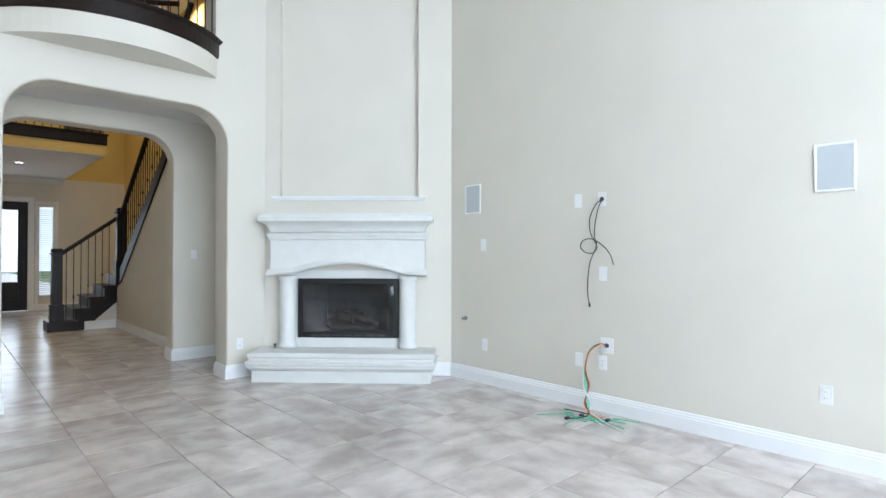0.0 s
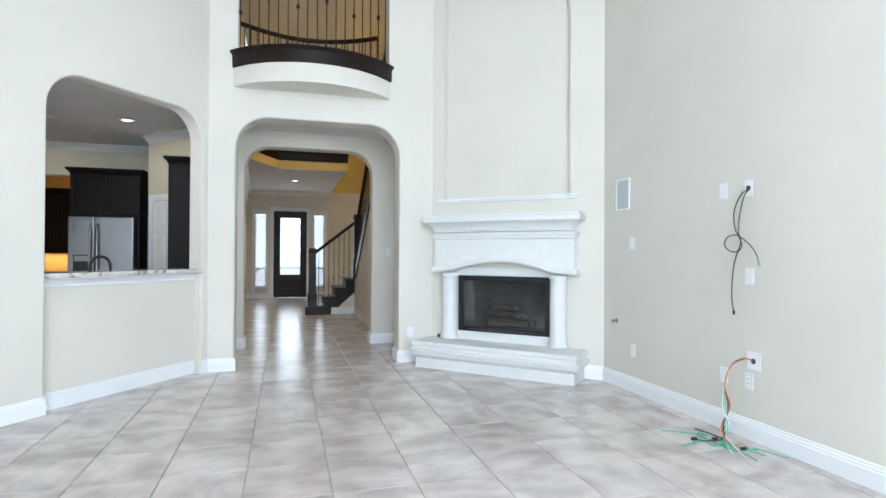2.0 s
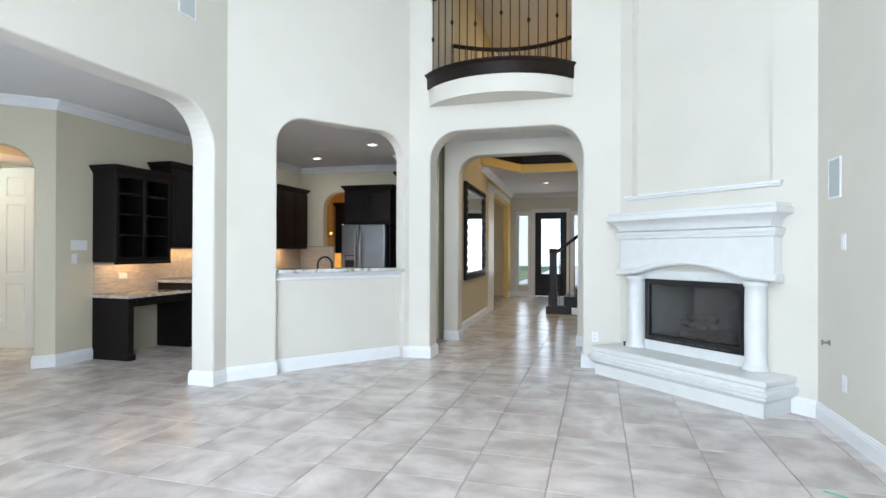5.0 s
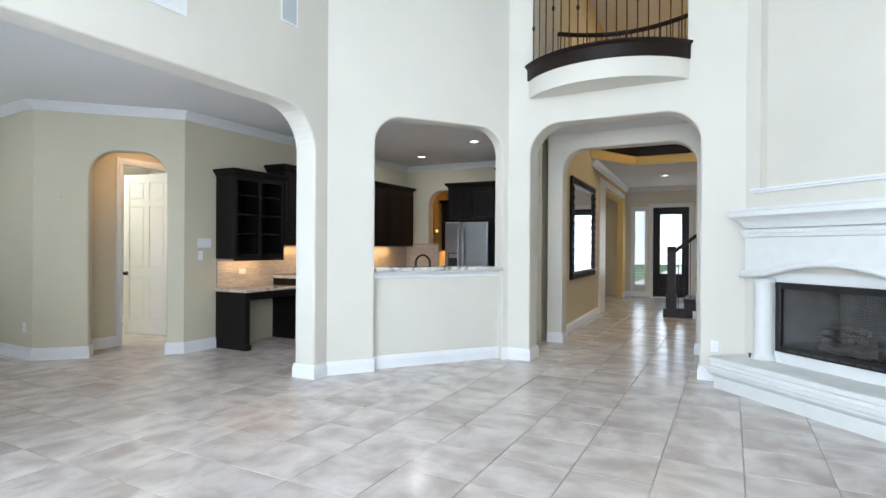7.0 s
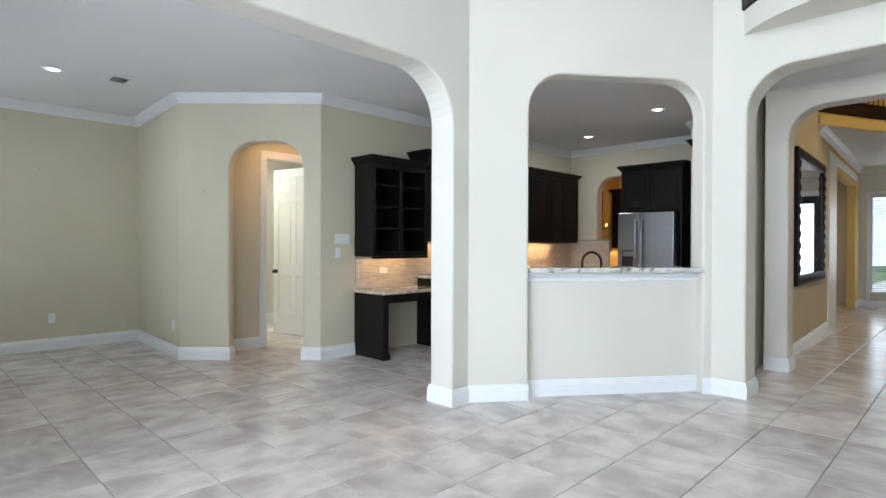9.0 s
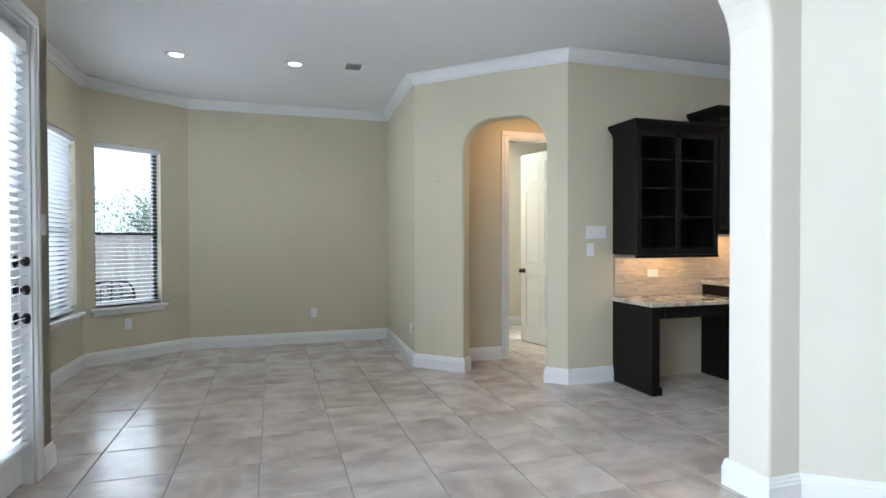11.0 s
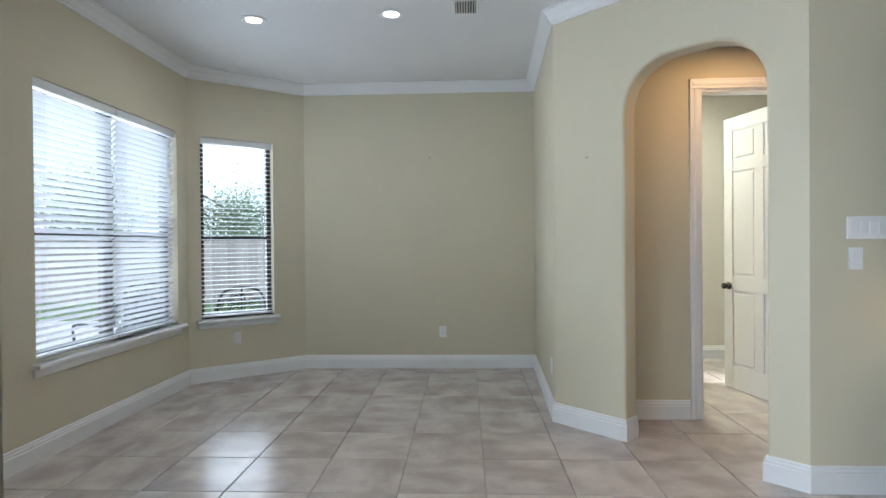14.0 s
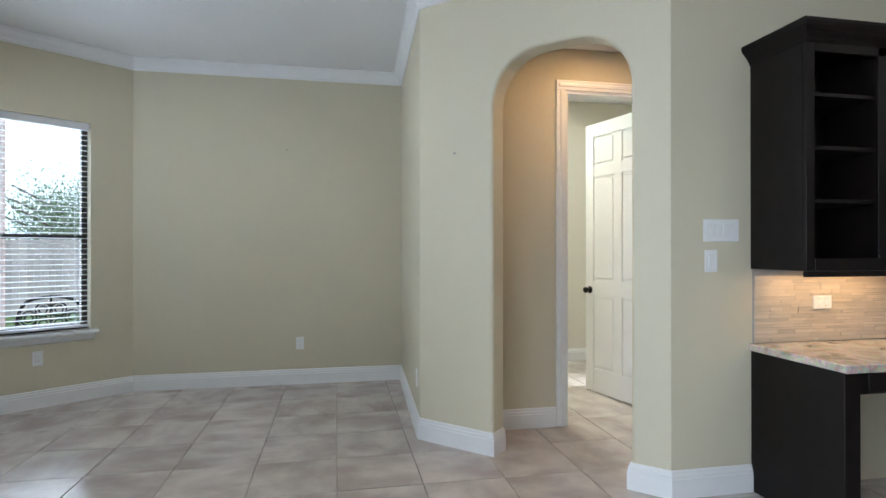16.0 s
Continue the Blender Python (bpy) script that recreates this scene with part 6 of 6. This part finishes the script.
for k, (x, y, h, s) in enumerate(((-18.5, -5.5, 3.9, 1.9), (-19.5, -2.0, 3.6, 1.7), (-13.5, -12.5, 5.2, 2.0), (-9.5, -12.0, 4.6, 1.9), (-5.5, -12.5, 5.0, 2.0), (-17.0, -9.5, 4.6, 1.8))):
    tree(x, y, h, s, k, "leafy green garden tree behind the fence")


def patio_chair(m):
    c = thing("patio_chair", m, "dark cast-metal patio chair with scrolled back", "chair", "patio chairs")
    part("seat", boxed(-0.25, -0.25, 0.42, 0.25, 0.25, 0.445, 0.008), IRON, c)
    for x in (-0.22, 0.22):
        for y in (-0.22, 0.22):
            part("leg", tube(bmesh.new(), [(x, y, 0.42), (x * 1.12, y * 1.12, 0.0)], 0.014, 7), IRON, c)
    arch = [(-0.25, 0.25, 0.44), (-0.27, 0.29, 0.7), (-0.2, 0.32, 0.88), (0, 0.33, 0.93), (0.2, 0.32, 0.88), (0.27, 0.29, 0.7), (0.25, 0.25, 0.44)]
    part("back_frame", tube(bmesh.new(), spline(arch, 6), 0.016, 8), IRON, c)
    bm = bmesh.new()
    for sx in (-1, 1):
        for xc, zc in ((0.065, 0.52), (0.065, 0.66), (0.065, 0.80), (0.17, 0.56), (0.18, 0.72)):
            for kk in (0.062, 0.034):
                tube(bm, [(sx * xc + kk * math.cos(a), 0.27 + 0.13 * (zc - 0.45), zc + kk * 1.15 * math.sin(a)) for a in [2 * math.pi * q / 14 for q in range(15)]], 0.0085, 5)
    tube(bm, [(0, 0.27, 0.45), (0, 0.33, 0.92)], 0.01, 6)
    part("scrollwork", bm, IRON, c)
    for sx in (-1, 1):
        part("armrest", tube(bmesh.new(), spline([(sx * 0.26, 0.28, 0.66), (sx * 0.3, 0.05, 0.67), (sx * 0.3, -0.2, 0.65), (sx * 0.25, -0.24, 0.44)], 5), 0.014, 7), IRON, c)
    return c


pc = patio_chair(pose(-7.5, -0.85, -0.12, 0, 0, -65))
for x, y, a in ((-6.15, -1.6, -20), (-7.85, -2.3, 120)):
    copy_thing(pc, pose(x, y, -0.12, 0, 0, a))
ptab = thing("patio_table", Matrix.Translation((-7.0, -1.75, -0.12)), "dark round cast-metal patio table", "table")
part("tabletop", lathe(bmesh.new(), [(0.5, 0.70), (0.52, 0.71), (0.52, 0.73), (0.5, 0.735)], 28), IRON, ptab)
part("pedestal", lathe(bmesh.new(), [(0.26, 0.0), (0.26, 0.02), (0.06, 0.06), (0.045, 0.4), (0.07, 0.66), (0.2, 0.70)], 16), IRON, ptab)

# ---- mosaic backsplash ----
bs = tagged(link("backsplash", boxed(-3.58, 4.28, 0.783, -3.574, 9.06, 1.38), GROUT), "tan stacked stone mosaic backsplash", "backsplash", kind="structure")
rng = random.Random(5)
bm = boxed(-0.001, -0.5, -0.5, 0.008, 0.5, 0.5)
sm = bpy.data.meshes.new("mosaic_strip")
bm.to_mesh(sm)
bm.free()
sm.materials.append(MOSAIC)
z = 0.786
count = 0
verts, faces = [], []
while z < 1.365:
    h = rng.choice((0.012, 0.016, 0.022))
    y = 4.285
    while y < 9.04:
        w = rng.uniform(0.06, 0.2)
        y1 = min(y + w, 9.05)
        x1 = rng.uniform(0.004, 0.008)
        bottom = 0.92 if y > 5.28 else 0.784
        top = 1.36 if y > 5.15 else 1.145
        if z >= bottom and z + h <= top:
            if y < 5.28 and count < 290:
                o = new("mosaic_strip", sm)
                o.parent = bs
                o.matrix_local = Matrix.Translation((-3.574 + x1 - 0.007, (y + y1) / 2, z + h / 2)) @ Matrix.Diagonal((1, y1 - y - 0.0015, h - 0.0015, 1))
                count += 1
            else:
                i = len(verts)
                a, b, c, d = y + 0.0008, y1 - 0.0008, z + 0.0008, z + h - 0.0008
                X0m, X1m = -3.575, -3.574 + x1
                verts += [(X0m, a, c), (X0m, b, c), (X0m, b, d), (X0m, a, d), (X1m, a, c), (X1m, b, c), (X1m, b, d), (X1m, a, d)]
                faces += [(i + 4, i + 5, i + 6, i + 7), (i, i + 1, i + 5, i + 4), (i + 1, i + 2, i + 6, i + 5), (i + 2, i + 3, i + 7, i + 6), (i + 3, i, i + 4, i + 7)]
        y = y1
    z += h
me = bpy.data.meshes.new("mosaic_rest")
me.from_pydata(verts, [], faces)
me.materials.append(MOSAIC)
o = new("mosaic_rest", me)
o.parent = bs
tagged(o, kind="stuff")

nb = tagged(link("backsplash_north", boxed(-3.57, 9.072, 0.916, -2.80, 9.078, 1.42), GROUT), "tan stacked stone mosaic backsplash", "backsplash", kind="structure")
verts, faces = [], []
z = 0.918
while z < 1.40:
    h = rng.choice((0.012, 0.016, 0.022))
    x = -3.565
    while x < -2.81:
        x1 = min(x + rng.uniform(0.06, 0.2), -2.805)
        i = len(verts)
        ya = 9.071 - rng.uniform(0.003, 0.007)
        verts += [(x, ya, z), (x1 - 0.0015, ya, z), (x1 - 0.0015, ya, z + h - 0.0015), (x, ya, z + h - 0.0015), (x, 9.072, z), (x1 - 0.0015, 9.072, z), (x1 - 0.0015, 9.072, z + h - 0.0015), (x, 9.072, z + h - 0.0015)]
        faces += [(i, i + 1, i + 2, i + 3), (i + 4, i + 5, i + 1, i), (i + 3, i + 2, i + 6, i + 7), (i + 1, i + 5, i + 6, i + 2), (i + 4, i, i + 3, i + 7)]
        x = x1
    z += h
me = bpy.data.meshes.new("mosaic_rest")
me.from_pydata(verts, [], faces)
me.materials.append(MOSAIC)
o = new("mosaic_rest", me)
o.parent = nb
tagged(o, kind="stuff")

# ---- floor ----
floor = structure("floor", boxed(-7.2, -3.2, -0.10, 4.2, 15.7, -0.008), GROUT, "large beige-grey porcelain tiles with dark grout", category="floor")
PITCH, GAP = 0.4655, 0.0055
TX, TY = 1.59, 2.11


def tile_mesh():
    h = (PITCH - GAP) / 2
    bm = bmesh.new()
    b = 0.0035
    top = [bm.verts.new((sx * (h - b), sy * (h - b), 0)) for sx, sy in ((-1, -1), (1, -1), (1, 1), (-1, 1))]
    mid = [bm.verts.new((sx * h, sy * h, -0.002)) for sx, sy in ((-1, -1), (1, -1), (1, 1), (-1, 1))]
    low = [bm.verts.new((sx * h, sy * h, -0.0085)) for sx, sy in ((-1, -1), (1, -1), (1, 1), (-1, 1))]
    bm.faces.new(top)
    for r0, r1 in ((top, mid), (mid, low)):
        for i in range(4):
            bm.faces.new((r1[i], r1[(i + 1) % 4], r0[(i + 1) % 4], r0[i]))
    bmesh.ops.recalc_face_normals(bm, faces=bm.faces)
    return bm


bm = tile_mesh()
tm = bpy.data.meshes.new("floor_tile")
bm.to_mesh(tm)
tv = [v.co.copy() for v in bm.verts]
tf = [[v.index for v in f.verts] for f in bm.faces]
bm.free()
tm.materials.append(TILE)
cells = []
for i in range(-20, 7):
    for j in range(-12, 30):
        x, y = TX + (i + 0.5) * PITCH, TY + (j + 0.5) * PITCH
        if -7.1 < x < 4.2 and -3.2 < y < 15.6:
            cells.append((x, y))
rng = random.Random(2)
verts, faces, near = [], [], 0
for x, y in cells:
    dz, rot = rng.uniform(-0.0006, 0.0006), rng.choice((0, 1, 2, 3))
    if near < 300 and -6.8 < x < 4.0 and 0.4 < y < 5.2 and not (x < -3.7 and y > 4.2):
        o = new("floor_tile", tm)
        o.parent = floor
        o.matrix_local = pose(x, y, dz, 0, 0, rot * 90)
        near += 1
    else:
        i = len(verts)
        verts += [(x + v.x, y + v.y, v.z + dz) for v in tv]
        faces += [[i + q for q in f] for f in tf]
me = bpy.data.meshes.new("floor_tile_rest")
me.from_pydata(verts, [], faces)
me.materials.append(TILE)
o = new("floor_tile_rest", me)
o.parent = floor
tagged(o, kind="stuff")
